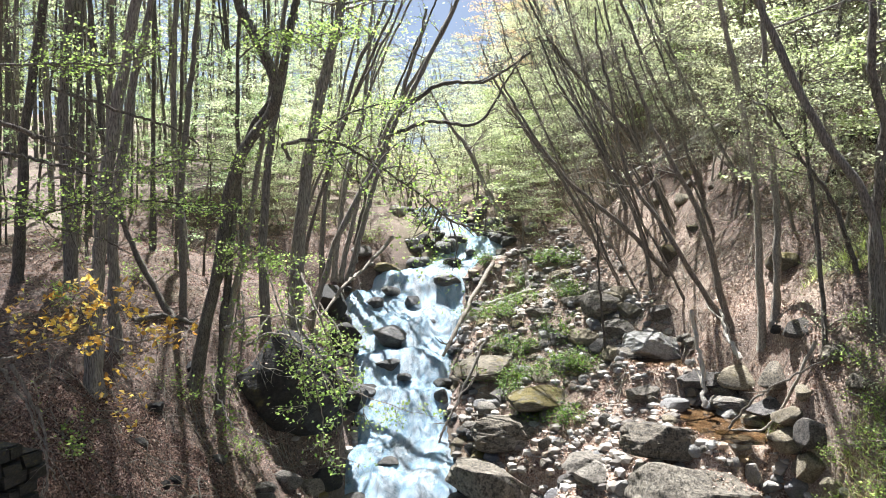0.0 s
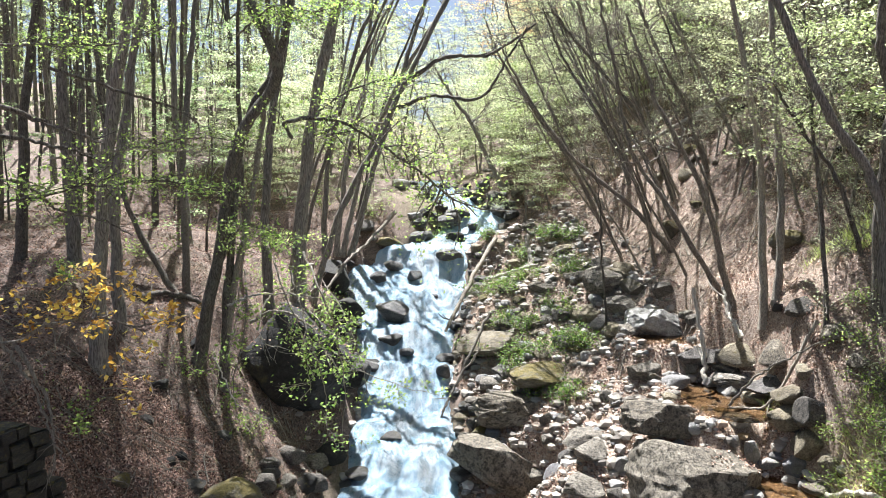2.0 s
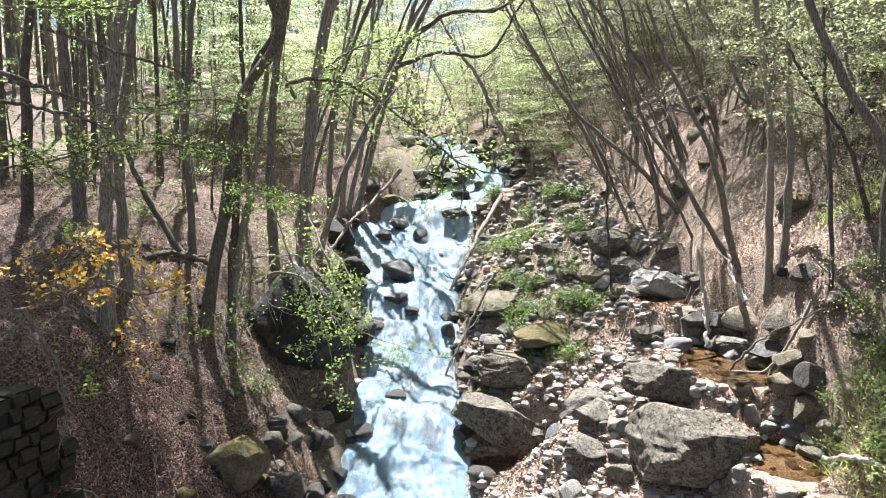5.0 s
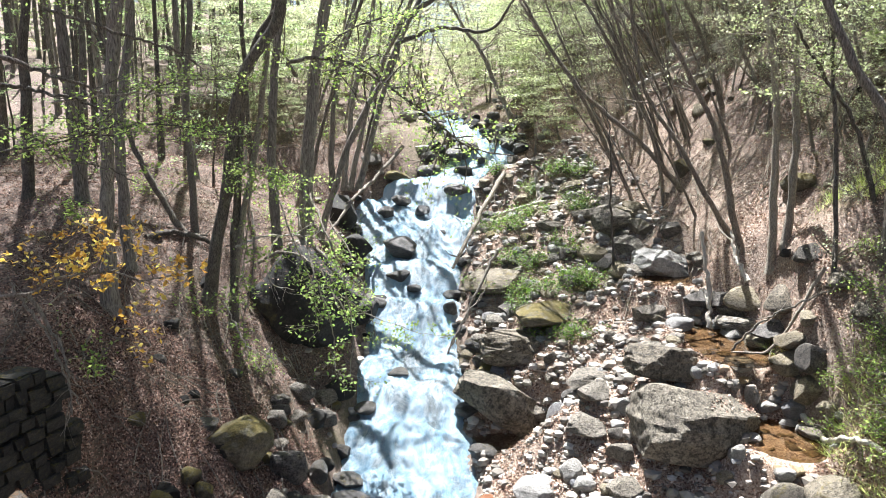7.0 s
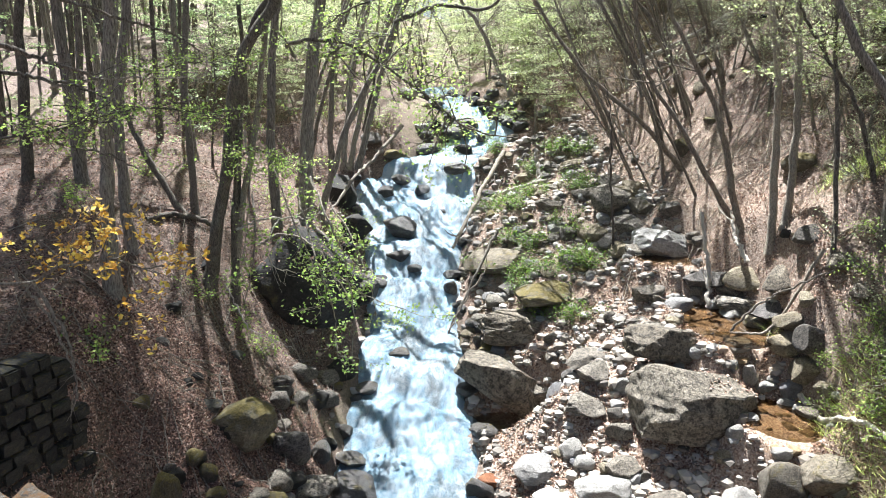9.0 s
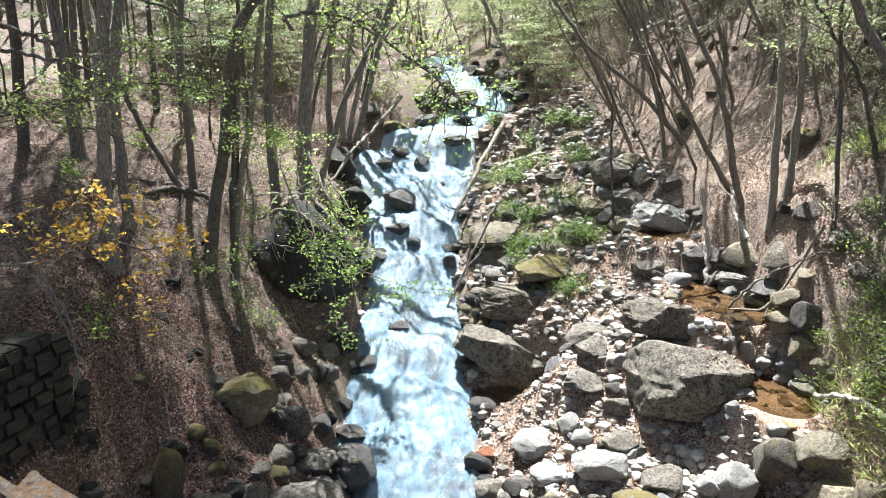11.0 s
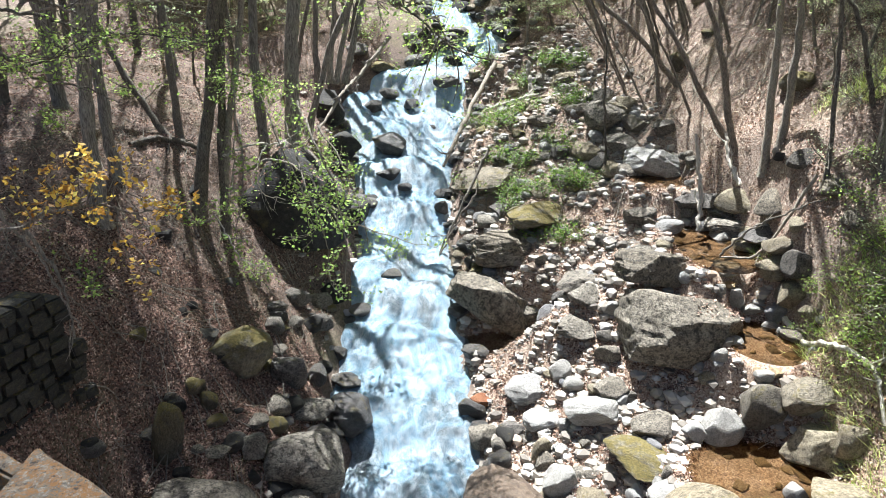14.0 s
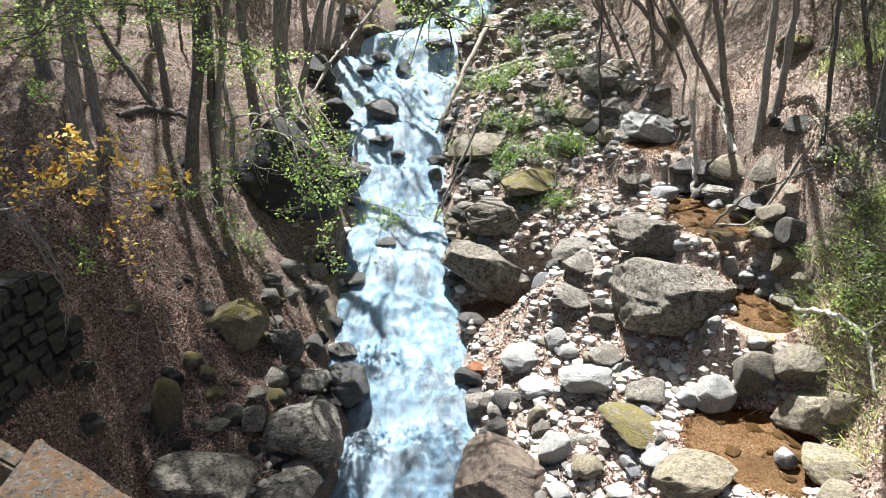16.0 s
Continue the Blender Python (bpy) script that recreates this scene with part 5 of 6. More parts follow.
for k in range(22):
    y = shore.uniform(19.6, 25.0)
    x = float(np.interp(y, YK, XS)) + shore.choice((-1, 1)) * shore.uniform(0.7, 2.0)
    w = shore.uniform(0.25, 0.6)
    set_rock("rock", shore.choice(shapes), x, y, w, w * shore.uniform(0.7, 1.0), w * shore.uniform(0.5, 0.7), shore.uniform(0, 360), "grey rock beside the upper cascades", "upper rocks", 0.12 * w)
for k in range(22):
    x, y, w = shore.uniform(0.9, 4.0), shore.uniform(13.2, 18.6), shore.uniform(0.35, 0.85)
    set_rock("boulder", rock_mesh("boulder", 700 + k, shore.choice((STONE_WARM, STONE_GREY)), 12, 3, 0.09, 0.97), x, y, w, w * shore.uniform(0.6, 0.9), w * shore.uniform(0.35, 0.6), shore.uniform(0, 360), "weathered slab-like boulder among brush and leaves", "bank boulders", 0.05 * w, shore.uniform(-10, 10), shore.uniform(-10, 10))
roots = random.Random(5)
for k in range(7):
    a = radians(200 + 30 * k)
    w = Wood(300 + k)
    x, y = -3.25, 15.2
    p0 = np.array([x, y, float(height(x, y)) + 0.25])
    p2 = p0 + (0.9 * math.cos(a), 0.9 * math.sin(a), -0.2 - 0.12 * k % 3)
    w.tube(curve([p0, (p0 + p2) / 2 + (0, 0, 0.1), p2], 10), 0.075, 0.02, 6)
    tagged(new("root", w.mesh("root", BARK)), "gnarled root gripping the dark boulder", "root")


# ---- dead wood ----
def pole(name, label, pts, r0, r1, material, seed, forks=2, category="dead branch"):
    w = Wood(seed)
    line = curve(pts, 7 * len(pts))
    line[1:-1] += w.rng.normal(size=(len(line) - 2, 3)) * 0.012
    thing = tagged(new(name), label, category, "dead wood")
    thing.location = line[0]
    line = line - line[0]
    w.tube(line, r0, r1, 8)
    part("trunk", w.mesh("trunk", material), thing)
    for k in range(forks):
        f = Wood(seed + 50 + k)
        q = line[int(len(line) * f.rng.uniform(0.3, 0.9))]
        d = line[-1] / np.linalg.norm(line[-1]) + f.rng.normal(size=3) * 0.5
        f.bough(q, d / np.linalg.norm(d), f.rng.uniform(0.25, 0.6), r1 * 0.7, 1, 0.1, leafy=False, kids=(1, 3))
        part("twig", f.mesh("twig", material), thing)
    return thing


def on(x, y, lift=0.05):
    return (x, y, float(height(x, y)) + lift)


pole("log", "weathered grey log leaning from the bank into the stream", [(1.34, 19.0, 5.95), (0.65, 17.4, 5.05), (0.0, 15.9, 4.03)], 0.065, 0.04, WOOD_DEAD, 1)
pole("branch", "thin dead branch propped over the stream", [(0.95, 15.0, 4.6), (0.4, 14.4, 3.6), (-0.1, 14.0, 2.6)], 0.035, 0.02, WOOD_DEAD, 2, 4)
pole("branch", "bleached broken branch standing in the side channel", [(4.35, 11.74, 3.95), (4.42, 12.05, 4.64), (4.27, 12.16, 5.53)], 0.045, 0.03, WOOD_BLEACHED, 3, 1)
pole("branch", "bleached forked branch leaning on the boulders", [(4.97, 11.78, 4.75), (4.9, 12.2, 5.1), (4.89, 12.45, 5.5)], 0.045, 0.025, WOOD_BLEACHED, 4, 2)
pole("branch", "long bleached driftwood branch beside the pool", [on(5.23, 10.06, 0.1), on(5.27, 9.5, 0.12), on(5.27, 8.75, 0.16), on(5.52, 8.2, 0.16), on(5.5, 7.75, 0.1)], 0.05, 0.022, WOOD_BLEACHED, 5, 3)
pole("branch", "thin brown dead branch reaching down to the pool", [on(5.6, 10.6, 0.3), on(5.0, 10.7, 0.25), (4.39, 10.78, 3.85)], 0.03, 0.015, WOOD_DEAD, 6, 3)
pole("log", "bleached log lying across the stony bank", [on(1.16, 17.88, 0.15), on(1.7, 17.7, 0.2), on(2.3, 17.47, 0.2)], 0.055, 0.04, WOOD_BLEACHED, 7, 1)
pole("branch", "short bleached upright snag on the bank", [on(2.2, 17.9, 0.1), on(2.15, 18.2, 0.35), on(2.1, 18.4, 0.75)], 0.06, 0.05, WOOD_BLEACHED, 8, 0)
pole("log", "fallen trunk lying on the leafy forest floor", [on(-5.47, 12.45), on(-5.0, 12.9), on(-4.42, 13.33)], 0.06, 0.045, BARK_DARK, 9, 1)
pole("log", "long pale fallen trunk high on the slope", [on(4.9, 19.6, 0.5), on(6.2, 18.6, 0.4), on(8.2, 17.4, 0.4)], 0.08, 0.05, WOOD_BLEACHED, 10, 2)
pole("branch", "bare grey branch arching over the dark boulder", [(-3.4, 12.2, 4.9), (-2.9, 12.0, 5.15), (-2.3, 11.6, 5.0), (-1.7, 11.2, 4.3)], 0.03, 0.012, WOOD_DEAD, 12, 5)
pole("branch", "bare hanging twig on the shaded bank", [(-4.9, 8.0, 5.4), (-4.5, 7.9, 4.7), (-4.3, 7.6, 4.1)], 0.025, 0.01, WOOD_DEAD, 13, 4)
pole("branch", "dark bough reaching across the sky", [(-1.0, 16.4, 9.6), (0.0, 16.3, 10.2), (1.0, 16.2, 10.25), (2.0, 16.1, 10.9)], 0.06, 0.02, BARK_DARK, 14, 6)
pole("branch", "dark bough bending over the stream", [(-1.3, 16.4, 9.0), (-0.3, 16.3, 9.35), (0.8, 16.2, 9.3), (1.4, 16.1, 10.2), (1.8, 16.0, 10.8)], 0.05, 0.015, BARK_DARK, 15, 6)
pole("sapling", "thin bare sapling among the stones", [on(3.3, 14.3, 0), (3.06, 13.9, 6.11), (2.97, 13.7, 6.97), (2.81, 13.6, 7.72)], 0.025, 0.008, BARK_DARK, 16, 6, "sapling")

BOUGH = "long bare grey branch reaching across the shaded forest"
pole("branch", BOUGH, [(-5.6, 6.9, 8.3), (-4.53, 7.27, 8.04), (-4.23, 7.45, 7.91), (-3.98, 7.6, 7.81), (-3.7, 7.75, 7.68)], 0.035, 0.012, BARK_DARK, 40, 5)
pole("branch", BOUGH, [(-5.9, 7.2, 7.95), (-4.83, 7.68, 7.78), (-4.44, 7.92, 7.7), (-4.16, 8.07, 7.62), (-3.89, 8.21, 7.5)], 0.028, 0.009, BARK_DARK, 41, 6)
pole("branch", BOUGH, [(-6.2, 7.8, 7.4), (-5.14, 8.07, 7.3), (-4.87, 8.24, 7.26), (-4.57, 8.39, 6.96), (-4.15, 8.6, 6.83), (-3.84, 8.72, 6.63)], 0.026, 0.008, BARK_DARK, 42, 6)
pole("branch", BOUGH, [(-4.9, 8.9, 8.7), (-4.3, 9.07, 8.51), (-3.91, 9.26, 8.38), (-3.59, 9.4, 8.27), (-3.32, 9.51, 8.12), (-3.25, 9.54, 7.94)], 0.024, 0.008, BARK_DARK, 43, 5)
pole("branch", BOUGH, [(-5.2, 9.4, 7.6), (-4.49, 9.58, 7.71), (-3.89, 9.84, 7.73), (-3.48, 10.0, 7.72), (-3.14, 10.11, 7.64)], 0.016, 0.006, WOOD_DEAD, 44, 5)
pole("branch", "long dead limb slanting down to the cascade", [(-1.29, 18.23, 6.67), (-1.93, 17.2, 5.92), (-2.22, 16.23, 5.65), (-2.64, 15.18, 5.0)], 0.05, 0.03, WOOD_DEAD, 45, 3)
pole("branch", "bleached twiggy branch in front of the dark boulder", [(-3.6, 11.6, 5.3), (-3.24, 11.62, 5.45), (-2.9, 11.72, 5.48), (-2.51, 11.8, 5.47), (-2.2, 11.83, 5.4)], 0.022, 0.009, WOOD_BLEACHED, 46, 6)
pole("branch", "bleached crooked twig hanging before the dark boulder", [(-2.88, 11.62, 5.48), (-3.03, 11.49, 5.14), (-2.96, 11.39, 4.75), (-2.6, 11.43, 4.62)], 0.014, 0.006, WOOD_BLEACHED, 47, 4)
pole("branch", "thin bleached twig curving over the leafy bank", [(-3.4, 10.25, 4.75), (-3.17, 10.19, 4.3), (-3.05, 10.14, 4.09), (-2.77, 10.16, 3.94), (-2.4, 10.18, 3.75)], 0.012, 0.005, WOOD_BLEACHED, 48, 3)
pole("branch", "bare hooked branch hanging before the stone wall", [(-5.2, 8.15, 5.5), (-4.96, 8.07, 5.17), (-4.7, 7.96, 4.93), (-4.44, 7.77, 4.54), (-4.2, 7.59, 4.23)], 0.02, 0.009, WOOD_DEAD, 49, 3)
pole("branch", "thin brown branch leaning over the brown pool", [(4.36, 10.7, 3.9), (4.59, 10.45, 4.37), (4.9, 10.13, 4.75), (5.3, 9.7, 5.15)], 0.02, 0.012, WOOD_DEAD, 50, 4)
pole("sapling", "thin leaning sapling at the water's edge", [(-0.06, 12.88, 3.1), (0.32, 13.2, 3.74), (0.65, 13.5, 4.23), (0.55, 13.79, 4.9)], 0.018, 0.006, WOOD_DEAD, 51, 4, "sapling")

# ---- leafy branches hanging into the view ----
spray("branch", "branch with drooping golden young leaves", "branch", 21, [(-5.4, 7.0, 5.7), (-4.38, 6.96, 5.65), (-3.93, 6.96, 5.87), (-3.48, 6.97, 5.92), (-3.04, 6.96, 5.84), (-2.6, 6.97, 5.95)], 0.022, WOOD_DEAD, LEAF_YELLOW, 0.07,
      [(-4.15, 6.97, 6.15), (-4.01, 6.96, 5.87), (-3.76, 6.98, 6.23), (-3.54, 6.98, 6.37), (-3.36, 6.98, 6.31), (-3.71, 6.97, 5.98), (-3.51, 6.96, 5.84), (-3.23, 6.98, 6.18), (-3.09, 6.96, 5.65), (-3.18, 6.94, 5.26), (-2.87, 6.97, 5.98), (-2.75, 6.97, 5.90), (-3.6, 6.97, 6.15), (-3.85, 6.9, 6.05)], 8, (0.028, 0.028, 0.04))
spray("branch", "leafy branch hanging in front of the dark boulder", "branch", 22, [(-2.3, 11.5, 6.2), (-1.88, 10.46, 5.80), (-1.62, 10.44, 4.97), (-1.50, 10.41, 4.13), (-1.58, 10.37, 3.3)], 0.02, WOOD_DEAD, LEAF_BRIGHT, 0.075, (), 3, 0.06, 16, 0.4, chance=0.4)
spray("branch", "leafy twig hanging over the stream edge", "branch", 23, [(-2.5, 11.4, 5.9), (-2.04, 10.44, 5.14), (-1.79, 10.41, 4.30), (-1.75, 10.39, 3.63)], 0.018, WOOD_DEAD, LEAF_BRIGHT, 0.07, (), 3, 0.06, 14, 0.35, chance=0.4)
spray("branch", "leafy twig beside the grey stems", "branch", 24, [(-3.3, 11.6, 5.9), (-3.10, 10.94, 5.22), (-3.28, 10.91, 4.35), (-3.24, 10.90, 3.9)], 0.016, WOOD_DEAD, LEAF_BRIGHT, 0.07, (), 3, 0.06, 12, 0.35, chance=0.4)
spray("branch", "thin leafy twig reaching over the white water", "branch", 25, [(-1.7, 10.5, 4.8), (-1.37, 10.42, 4.55), (-0.70, 10.41, 4.22), (-0.12, 10.40, 4.09)], 0.012, WOOD_DEAD, LEAF_BRIGHT, 0.06, (), 2, 0.05, 9, 0.3)
spray("branch", "bright green beech branch over the stream", "branch", 26, [(-2.6, 12.1, 8.1), (-2.45, 11.05, 8.25), (-1.79, 11.05, 8.29), (-1.18, 11.04, 7.98), (-0.39, 11.02, 7.41), (0.14, 11.01, 6.97), (0.89, 11.00, 6.84)], 0.035, BARK_DARK, LEAF_BRIGHT, 0.065,
      [(-0.56, 11.04, 7.85), (-0.21, 11.03, 7.76), (0.05, 11.02, 7.46), (0.32, 11.01, 7.15), (-0.39, 11.02, 7.50), (-0.65, 11.03, 7.59), (-0.12, 11.01, 7.15), (0.49, 11.00, 6.80), (-0.56, 10.99, 6.62), (-0.12, 10.99, 6.54), (0.14, 10.98, 6.27), (-0.39, 10.98, 6.36), (-0.82, 11.04, 7.85)], 4, 0.17, 20, 0.8)
for n, pts in enumerate([[(-3.0, 11.9, 6.4), (-2.6, 11.2, 5.6), (-2.25, 11.0, 4.8), (-2.1, 10.9, 4.0)], [(-2.2, 12.6, 5.6), (-1.7, 12.0, 5.0), (-1.4, 11.7, 4.3), (-1.3, 11.6, 3.6)], [(-3.4, 11.8, 6.9), (-3.2, 11.3, 6.3), (-3.25, 11.1, 5.4), (-3.3, 11.0, 4.8)]]):
    spray("branch", "leafy twig drooping before the dark boulder", "branch", 60 + n, pts, 0.016, WOOD_DEAD, LEAF_BRIGHT, 0.075, (), 3, 0.08, 16, 0.45, chance=0.45)
for n, (pts, s, k) in enumerate([
    ([(-5.9, 8.3, 6.9), (-4.62, 8.01, 7.08), (-4.17, 8.01, 7.17), (-3.76, 8.02, 7.30)], 0.07, 16),
    ([(-5.1, 10.7, 7.1), (-4.42, 10.02, 7.30), (-3.62, 10.02, 7.30), (-2.82, 10.01, 7.18)], 0.07, 18),
    ([(-5.6, 8.4, 8.9), (-4.30, 8.07, 8.83), (-3.72, 8.07, 8.83), (-3.15, 8.08, 9.02)], 0.06, 18),
    ([(-4.9, 11.5, 7.7), (-4.14, 10.54, 7.90), (-3.63, 10.54, 7.94), (-2.96, 10.54, 7.90)], 0.065, 16),
    ([(-3.8, 12.1, 6.0), (-3.5, 11.48, 6.3), (-3.15, 11.49, 6.61), (-2.42, 11.48, 6.33)], 0.07, 18),
    ([(-3.5, 12.2, 9.8), (-2.67, 11.11, 9.95), (-1.96, 11.11, 9.87), (-1.26, 11.11, 10.04)], 0.075, 30),
    ([(-2.2, 12.6, 8.6), (-1.57, 12.07, 8.88), (-0.80, 12.08, 9.08), (-0.23, 12.08, 8.98)], 0.065, 16),
]):
    spray("branch", "slender forest branch with fresh green leaves", "branch", 30 + n, pts, 0.018, BARK_DARK, LEAF_BRIGHT, s * 0.72, (), 5, (0.13, 0.13, 0.03), k + 4, 0.7, "leafy branches", 0.0, 0.6)


# ---- undergrowth ----
def shrub(label, seed, x, y, tall, leaf, size, stems=9, per=4, out=0.8, bark=WOOD_DEAD, chance=0.8):
    thing = tagged(new("shrub"), label, "shrub", "undergrowth")
    thing.location = (x, y, float(height(x, y)))
    w = Wood(seed)
    for k in range(stems):
        a = w.rng.uniform(0, 2 * np.pi)
        d = np.array([math.cos(a) * out, math.sin(a) * out, w.rng.uniform(0.4, 1.0)])
        w.bough(w.rng.normal(size=3) * (0.12, 0.12, 0), d / np.linalg.norm(d), tall * w.rng.uniform(0.6, 1.1), 0.012, 1, 0.0)
    tagged(part("stem", w.mesh("stem", bark), thing), kind="stuff")
    tagged(part("leaves", leaves_mesh("leaves", w.rng, w.tips, per, 0.06, size, leaf, 0.5, chance), thing), kind="stuff")
    return thing


LOW = "low deep green shrub spreading over the stones"
for n, (x, y, tall, leaf) in enumerate([(2.0, 14.3, 0.5, LEAF_DEEP), (2.5, 14.4, 0.5, LEAF_DEEP), (2.9, 14.2, 0.45, LEAF_DEEP), (1.6, 14.6, 0.5, LEAF_DEEP), (2.1, 18.5, 0.5, LEAF_DEEP), (2.7, 18.6, 0.5, LEAF_DEEP), (3.3, 18.4, 0.5, LEAF_DEEP), (1.2, 16.0, 0.5, LEAF_DEEP), (1.5, 16.8, 0.5, LEAF_DEEP), (0.8, 15.3, 0.5, LEAF_DEEP), (2.3, 12.9, 0.4, LEAF_DEEP), (1.35, 14.35, 0.45, LEAF_DEEP), (1.1, 19.6, 0.5, LEAF_DEEP), (-0.2, 20.4, 0.5, LEAF_DEEP), (1.8, 15.4, 0.5, LEAF_DEEP), (2.5, 15.6, 0.55, LEAF_DEEP), (1.0, 17.3, 0.55, LEAF_DEEP), (2.0, 17.2, 0.5, LEAF_DEEP), (2.9, 16.8, 0.5, LEAF_DEEP), (1.8, 13.4, 0.4, LEAF_DEEP)]):
    shrub(LOW, 400 + n, x, y, tall, leaf, 0.055, 12, 5)
for n, (x, y, tall) in enumerate([(6.0, 9.5, 0.7), (5.95, 8.9, 0.7), (6.2, 8.5, 0.8), (6.4, 9.9, 0.7), (5.9, 10.6, 0.6)]):
    shrub("thin green shrub on the sunny slope", 430 + n, x, y, tall, LEAF_TIER, 0.04, 8, 3, chance=0.6)
for n, (x, y, tall) in enumerate([(-4.25, 11.75, 0.8), (-3.8, 15.1, 0.7), (-2.6, 16.0, 0.7), (-2.2, 17.2, 0.7), (-3.3, 11.4, 0.6), (-4.9, 9.2, 0.6), (-6.5, 12.0, 0.7), (-5.9, 14.2, 0.8), (-7.5, 14.5, 0.9), (-2.0, 20.2, 0.8), (-3.5, 20.0, 0.9)]):
    shrub("small leafy shrub on the shaded bank", 450 + n, x, y, tall, LEAF_BRIGHT, 0.06, 7, 3)

for n, (x, y, tall) in enumerate([(5.75, 9.2, 0.5), (6.1, 9.2, 0.6), (5.85, 8.55, 0.5)]):
    shrub("bushy fresh green shrub beside the driftwood branch", 490 + n, x, y, tall, LEAF_BRIGHT, 0.042, 9, 4, 0.9, chance=0.6)
for n, (x, y, tall) in enumerate([(5.6, 9.25, 0.4), (5.85, 8.95, 0.5), (5.5, 9.75, 0.35), (5.55, 8.7, 0.4), (5.75, 8.4, 0.45), (6.0, 9.55, 0.45), (5.95, 10.05, 0.4), (6.2, 10.4, 0.4), (5.55, 8.25, 0.35), (6.1, 8.8, 0.5), (6.35, 9.3, 0.5), (5.4, 9.4, 0.3)]):
    shrub("leafy light green shrub on the slope beside the pools", 800 + n, x, y, tall, LEAF_BRIGHT, 0.045, 9, 4, 1.2, chance=0.6)
brush = random.Random(31)
edge_shapes = [rock_mesh("boulder", 780 + n, (STONE_WARM, STONE_SLAB, STONE_WARM)[n % 3], 12, 3, 0.08, 0.92) for n in range(6)]
for n, (x, y, w, h) in enumerate([(5.16, 12.21, 0.81, 0.4), (5.4, 11.39, 0.74, 0.42), (5.2, 11.64, 0.47, 0.3), (5.2, 10.58, 0.58, 0.36), (5.38, 10.18, 0.53, 0.42), (5.37, 10.46, 0.34, 0.25), (5.75, 10.48, 0.48, 0.26), (5.61, 11.15, 0.45, 0.34), (5.27, 10.2, 0.39, 0.31), (5.41, 9.74, 0.43, 0.29), (5.84, 9.84, 0.37, 0.2), (5.25, 9.7, 0.43, 0.28)]):
    set_rock("boulder", edge_shapes[n % 6], x, y, w, w * 0.8, h, 47 * n, "warm grey boulder at the foot of the sunny slope", "slope foot boulders", 0.1 * h)
for n in range(30):
    x, y = brush.uniform(6.3, 9.0), brush.uniform(10.4, 17.5)
    shrub("low twiggy brush with tiny pale leaves on the slope", 470 + n, x, y, brush.uniform(0.4, 0.7), LEAF_TIER, 0.03, 9, 4, 0.9)
for n in range(26):
    x, y, w = brush.uniform(5.4, 9.0), brush.uniform(10.8, 19.0), brush.uniform(0.2, 0.65)
    set_rock("boulder", rock_mesh("boulder", 740 + n, brush.choice((STONE_MOSS, STONE_WARM, STONE_SHADE_DARK)), 11, 3, 0.09, 0.95), x, y, w, w * 0.8, w * 0.6, brush.uniform(0, 360), "mossy boulder half sunk in the leafy slope", "slope boulders", 0.1 * w)
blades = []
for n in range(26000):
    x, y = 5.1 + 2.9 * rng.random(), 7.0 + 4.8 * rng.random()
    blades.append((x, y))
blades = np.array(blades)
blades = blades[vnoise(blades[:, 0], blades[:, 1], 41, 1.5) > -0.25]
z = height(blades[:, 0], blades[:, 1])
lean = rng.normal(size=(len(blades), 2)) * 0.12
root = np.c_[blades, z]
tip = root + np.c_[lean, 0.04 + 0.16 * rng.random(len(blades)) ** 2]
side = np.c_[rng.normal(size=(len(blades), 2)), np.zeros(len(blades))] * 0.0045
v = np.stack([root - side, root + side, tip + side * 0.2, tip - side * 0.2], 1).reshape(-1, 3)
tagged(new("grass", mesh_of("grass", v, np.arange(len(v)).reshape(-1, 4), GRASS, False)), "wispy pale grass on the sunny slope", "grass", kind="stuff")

twig_pile = Wood(500)
for k in range(1500):
    y = twig_pile.rng.uniform(7.5, 19.5) if k < 520 else twig_pile.rng.uniform(13, 19)
    x = twig_pile.rng.uniform(0.6, 9.0) if k > 520 or twig_pile.rng.random() < 0.7 else twig_pile.rng.uniform(-7.0, -2.2)
    a = twig_pile.rng.uniform(0, np.pi)
    h = twig_pile.rng.uniform(0.1, 0.35)
    p0, p1 = on(x - h * math.cos(a), y - h * math.sin(a), 0.03), on(x + h * math.cos(a), y + h * math.sin(a), 0.06)
    mid = (np.array(p0) + p1) / 2 + twig_pile.rng.normal(size=3) * 0.03 + (0, 0, 0.02)
    r = twig_pile.rng.uniform(0.004, 0.012)
    twig_pile.tube(curve([p0, mid, p1], 5), r, r * 0.5, 4)
tagged(new("dead_twigs", twig_pile.mesh("dead_twigs", WOOD_DEAD)), "broken grey twigs scattered over leaves and stones", "twigs", kind="stuff")

# ---- stones and fallen sticks on the shaded bank ----
shade = random.Random(63)
# half of these use the near-black stone that has shade in its colour
shade_shapes = [rock_mesh("stone", 860 + n, (STONE_SHADE_DARK, STONE_MOSS, STONE_WET, STONE_SHADE_DARK)[n % 4], 11, 3, 0.08, 0.88) for n in range(8)]
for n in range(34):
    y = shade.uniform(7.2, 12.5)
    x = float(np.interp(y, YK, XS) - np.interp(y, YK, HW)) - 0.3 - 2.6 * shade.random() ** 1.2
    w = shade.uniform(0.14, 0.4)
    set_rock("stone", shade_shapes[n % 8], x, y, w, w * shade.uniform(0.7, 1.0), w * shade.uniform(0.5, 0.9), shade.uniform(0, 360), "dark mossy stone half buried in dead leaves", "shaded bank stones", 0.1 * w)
sticks = Wood(510)
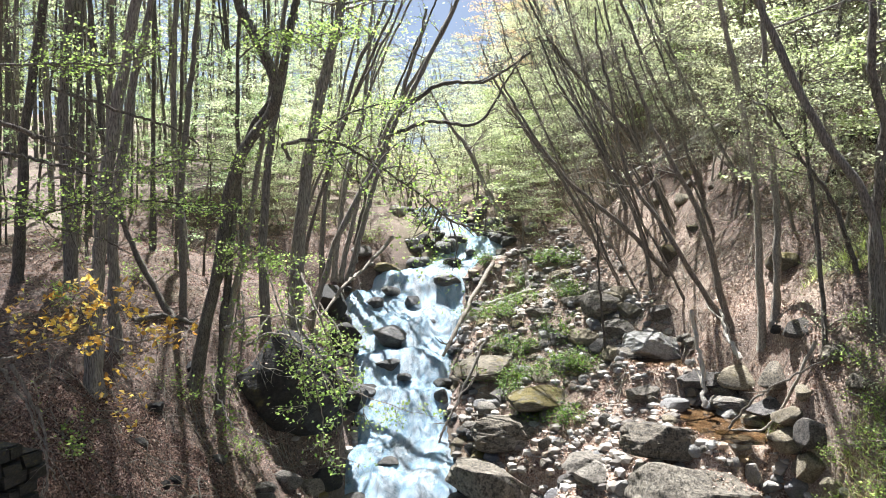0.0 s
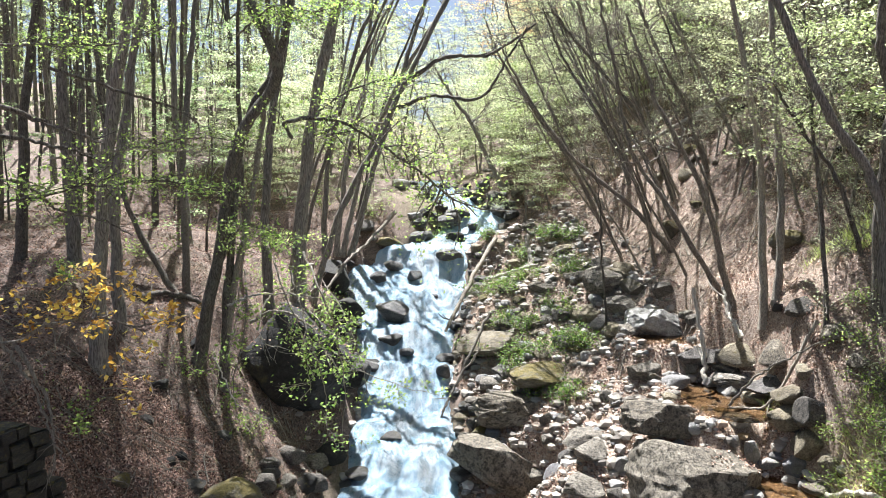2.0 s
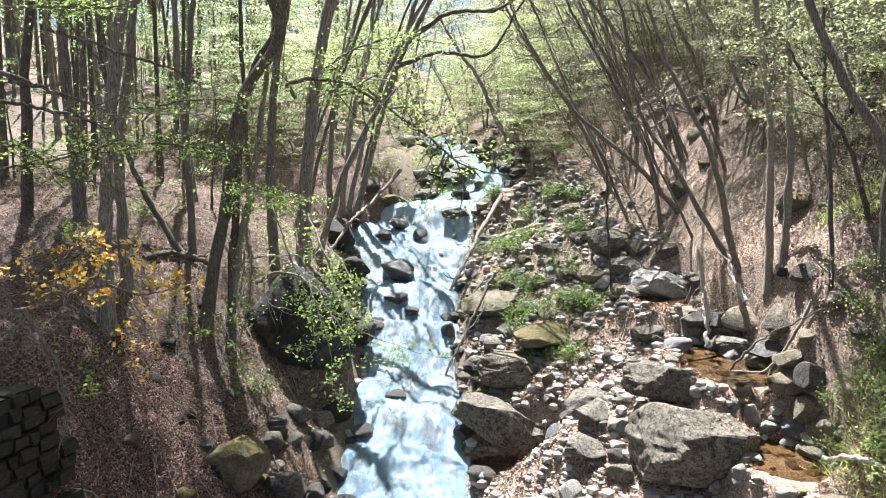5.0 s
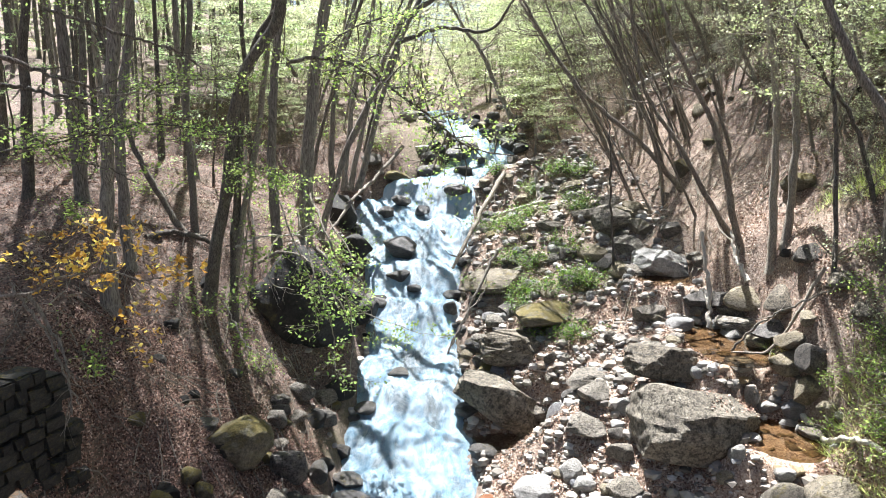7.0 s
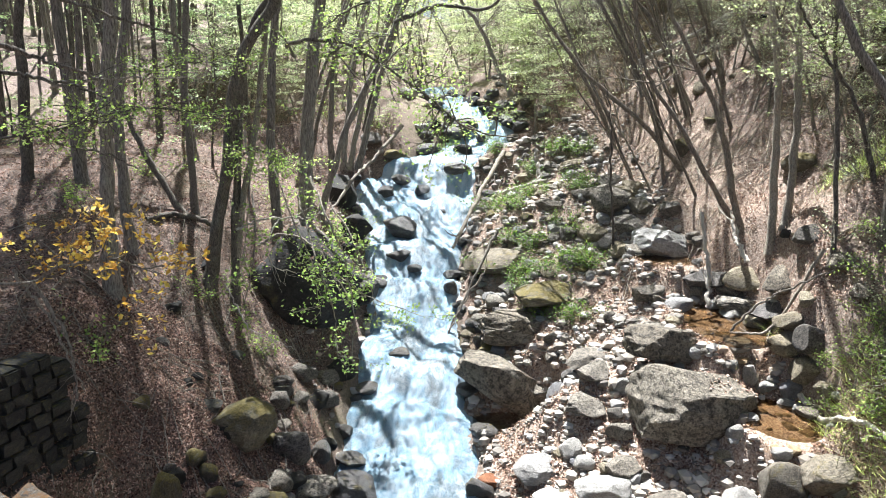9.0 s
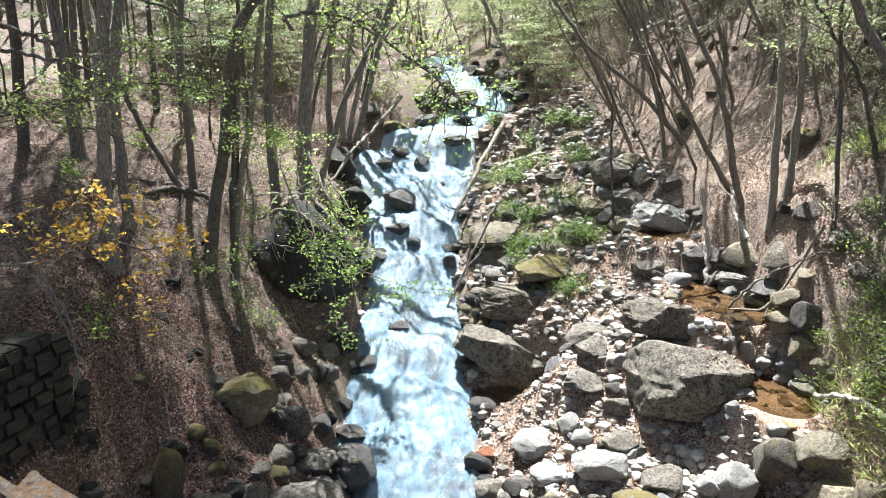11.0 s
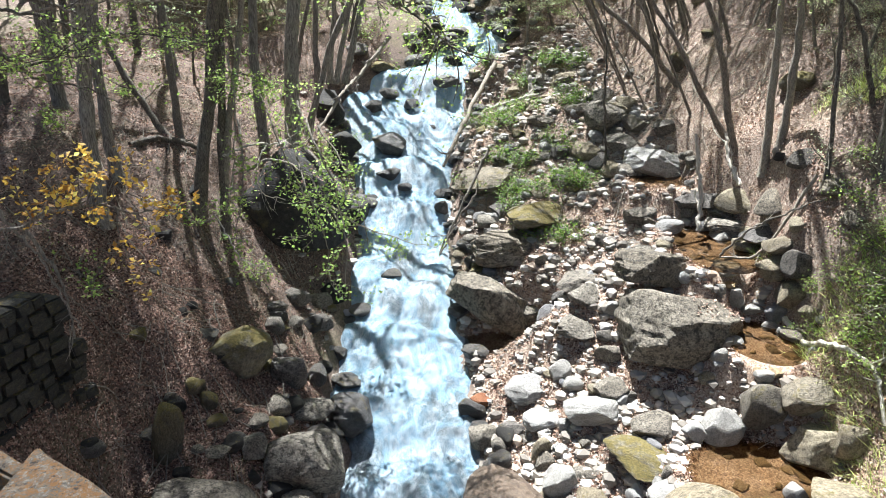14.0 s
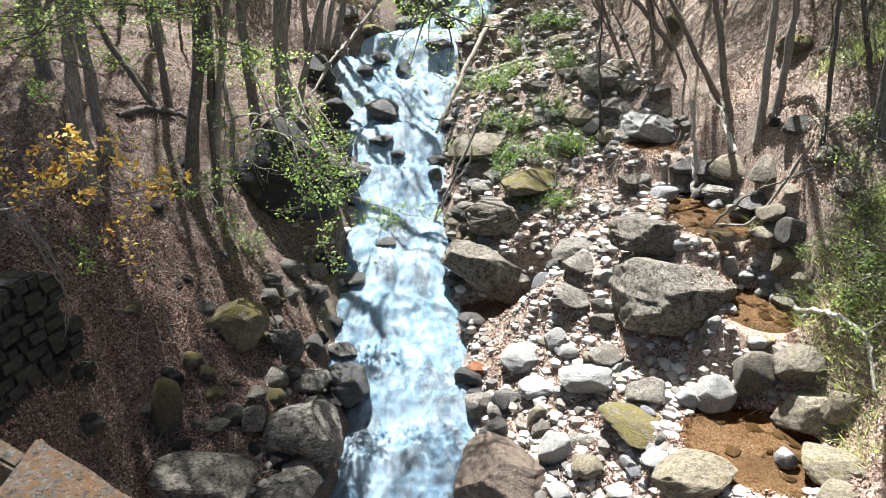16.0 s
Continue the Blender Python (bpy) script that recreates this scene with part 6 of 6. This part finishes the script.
for k in range(420):
    y = sticks.rng.uniform(6.5, 13.5)
    x = float(np.interp(y, YK, XS) - np.interp(y, YK, HW)) - 0.4 - 4.0 * sticks.rng.random()
    a, h = sticks.rng.uniform(0, np.pi), sticks.rng.uniform(0.08, 0.4)
    p0, p1 = on(x - h * math.cos(a), y - h * math.sin(a), 0.03), on(x + h * math.cos(a), y + h * math.sin(a), 0.08)
    mid = (np.array(p0) + p1) / 2 + sticks.rng.normal(size=3) * 0.04 + (0, 0, 0.03)
    r = sticks.rng.uniform(0.004, 0.013)
    sticks.tube(curve([p0, mid, p1], 5), r, r * 0.5, 4)
tagged(new("dead_twigs", sticks.mesh("dead_twigs", WOOD_DEAD)), "fallen grey sticks on the dark leaves of the shaded bank", "twigs", kind="stuff")

# ---- masonry by the bridge ----
wall = tagged(new("retaining_wall"), "dry-stone retaining wall with deep shade put into its dark colour", "wall", kind="structure")
wall.matrix_world = pose(-4.62, 7.45, 2.7, 0, 0, -18)


def block_mesh(seed):
    """A roughly squared wall stone, one metre each way."""
    rng = np.random.default_rng(seed)
    bm = bmesh.new()
    bmesh.ops.create_cube(bm, size=1.0)
    bmesh.ops.bevel(bm, geom=list(bm.edges), offset=0.11, segments=2, affect="EDGES")
    for q in bm.verts:
        q.co += Vector(rng.normal(size=3) * 0.03)
    me = bpy.data.meshes.new("stone")
    bm.to_mesh(me)
    bm.free()
    me.materials.append(STONE_WALL_SHADED)
    return me


blocks = [block_mesh(600 + n) for n in range(8)]
masonry = random.Random(8)
for row in range(-5, 13):
    at = -1.5 + masonry.uniform(0, 0.2)
    while at < 0.62 - 0.02 * row + masonry.uniform(-0.2, 0.2):
        w, tall = masonry.uniform(0.13, 0.36), masonry.uniform(0.14, 0.18)
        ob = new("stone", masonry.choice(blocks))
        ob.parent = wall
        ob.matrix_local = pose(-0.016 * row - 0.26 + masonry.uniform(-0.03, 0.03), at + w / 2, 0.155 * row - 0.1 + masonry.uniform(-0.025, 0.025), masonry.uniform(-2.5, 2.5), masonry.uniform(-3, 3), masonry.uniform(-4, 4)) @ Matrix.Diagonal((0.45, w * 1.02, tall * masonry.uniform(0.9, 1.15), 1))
        at += w

# ---- end of the bridge parapet ----
bm = bmesh.new()
corners = [(-2.66, 4.10), (-1.41, 3.27), (-1.41, 2.45), (-2.68, 3.2)]
top = [bm.verts.new((x, y, 5.2)) for x, y in corners]
low = [bm.verts.new((x, y, 0.4)) for x, y in corners]
bm.faces.new(top[::-1])
bm.faces.new(low)
for k in range(4):
    bm.faces.new((top[k], top[(k + 1) % 4], low[(k + 1) % 4], low[k]))
bmesh.ops.recalc_face_normals(bm, faces=bm.faces)
bmesh.ops.bevel(bm, geom=[e for e in bm.edges], offset=0.03, segments=2, affect="EDGES")
bmesh.ops.subdivide_edges(bm, edges=bm.edges, cuts=12, use_grid_fill=True)
for q in bm.verts:
    q.co.z += 0.014 * float(vnoise(q.co.x, q.co.y, 51, 9.0)) + 0.01 * float(vnoise(q.co.x, q.co.y, 52, 23.0))
    q.co.x += 0.012 * float(vnoise(q.co.y, q.co.z, 53, 12.0))
me = bpy.data.meshes.new("parapet")
bm.to_mesh(me)
bm.free()
me.materials.append(CONCRETE)
tagged(new("parapet", me), "rough concrete end of a bridge parapet with orange lichen", "parapet", kind="structure")

# ---- lichened rail and pale kerb stone behind the parapet's end ----
def lump(name, label, corners, low, high, material, seed):
    bm = bmesh.new()
    top = [bm.verts.new((x, y, high)) for x, y in corners]
    low = [bm.verts.new((x, y, low)) for x, y in corners]
    bm.faces.new(top)
    bm.faces.new(low[::-1])
    for k in range(4):
        bm.faces.new((top[k], low[k], low[(k + 1) % 4], top[(k + 1) % 4]))
    bmesh.ops.recalc_face_normals(bm, faces=bm.faces)
    bmesh.ops.bevel(bm, geom=list(bm.edges), offset=0.025, segments=2, affect="EDGES")
    bmesh.ops.subdivide_edges(bm, edges=bm.edges, cuts=4, use_grid_fill=True)
    for q in bm.verts:
        q.co.z += 0.012 * float(vnoise(q.co.x, q.co.y, seed, 14.0))
    me = bpy.data.meshes.new(name)
    bm.to_mesh(me)
    bm.free()
    me.materials.append(material)
    return tagged(new(name, me), label, "parapet", kind="structure")


lump("parapet", "narrow concrete rail with orange lichen", [(-3.6, 4.62), (-2.72, 4.06), (-2.72, 3.9), (-3.6, 4.44)], 0.6, 5.08, CONCRETE, 54)
lump("kerb", "pale weathered kerb stone beside the rail", [(-3.6, 4.36), (-2.8, 3.86), (-2.8, 3.3), (-3.6, 3.7)], 0.6, 4.93, STONE_PALE, 55)
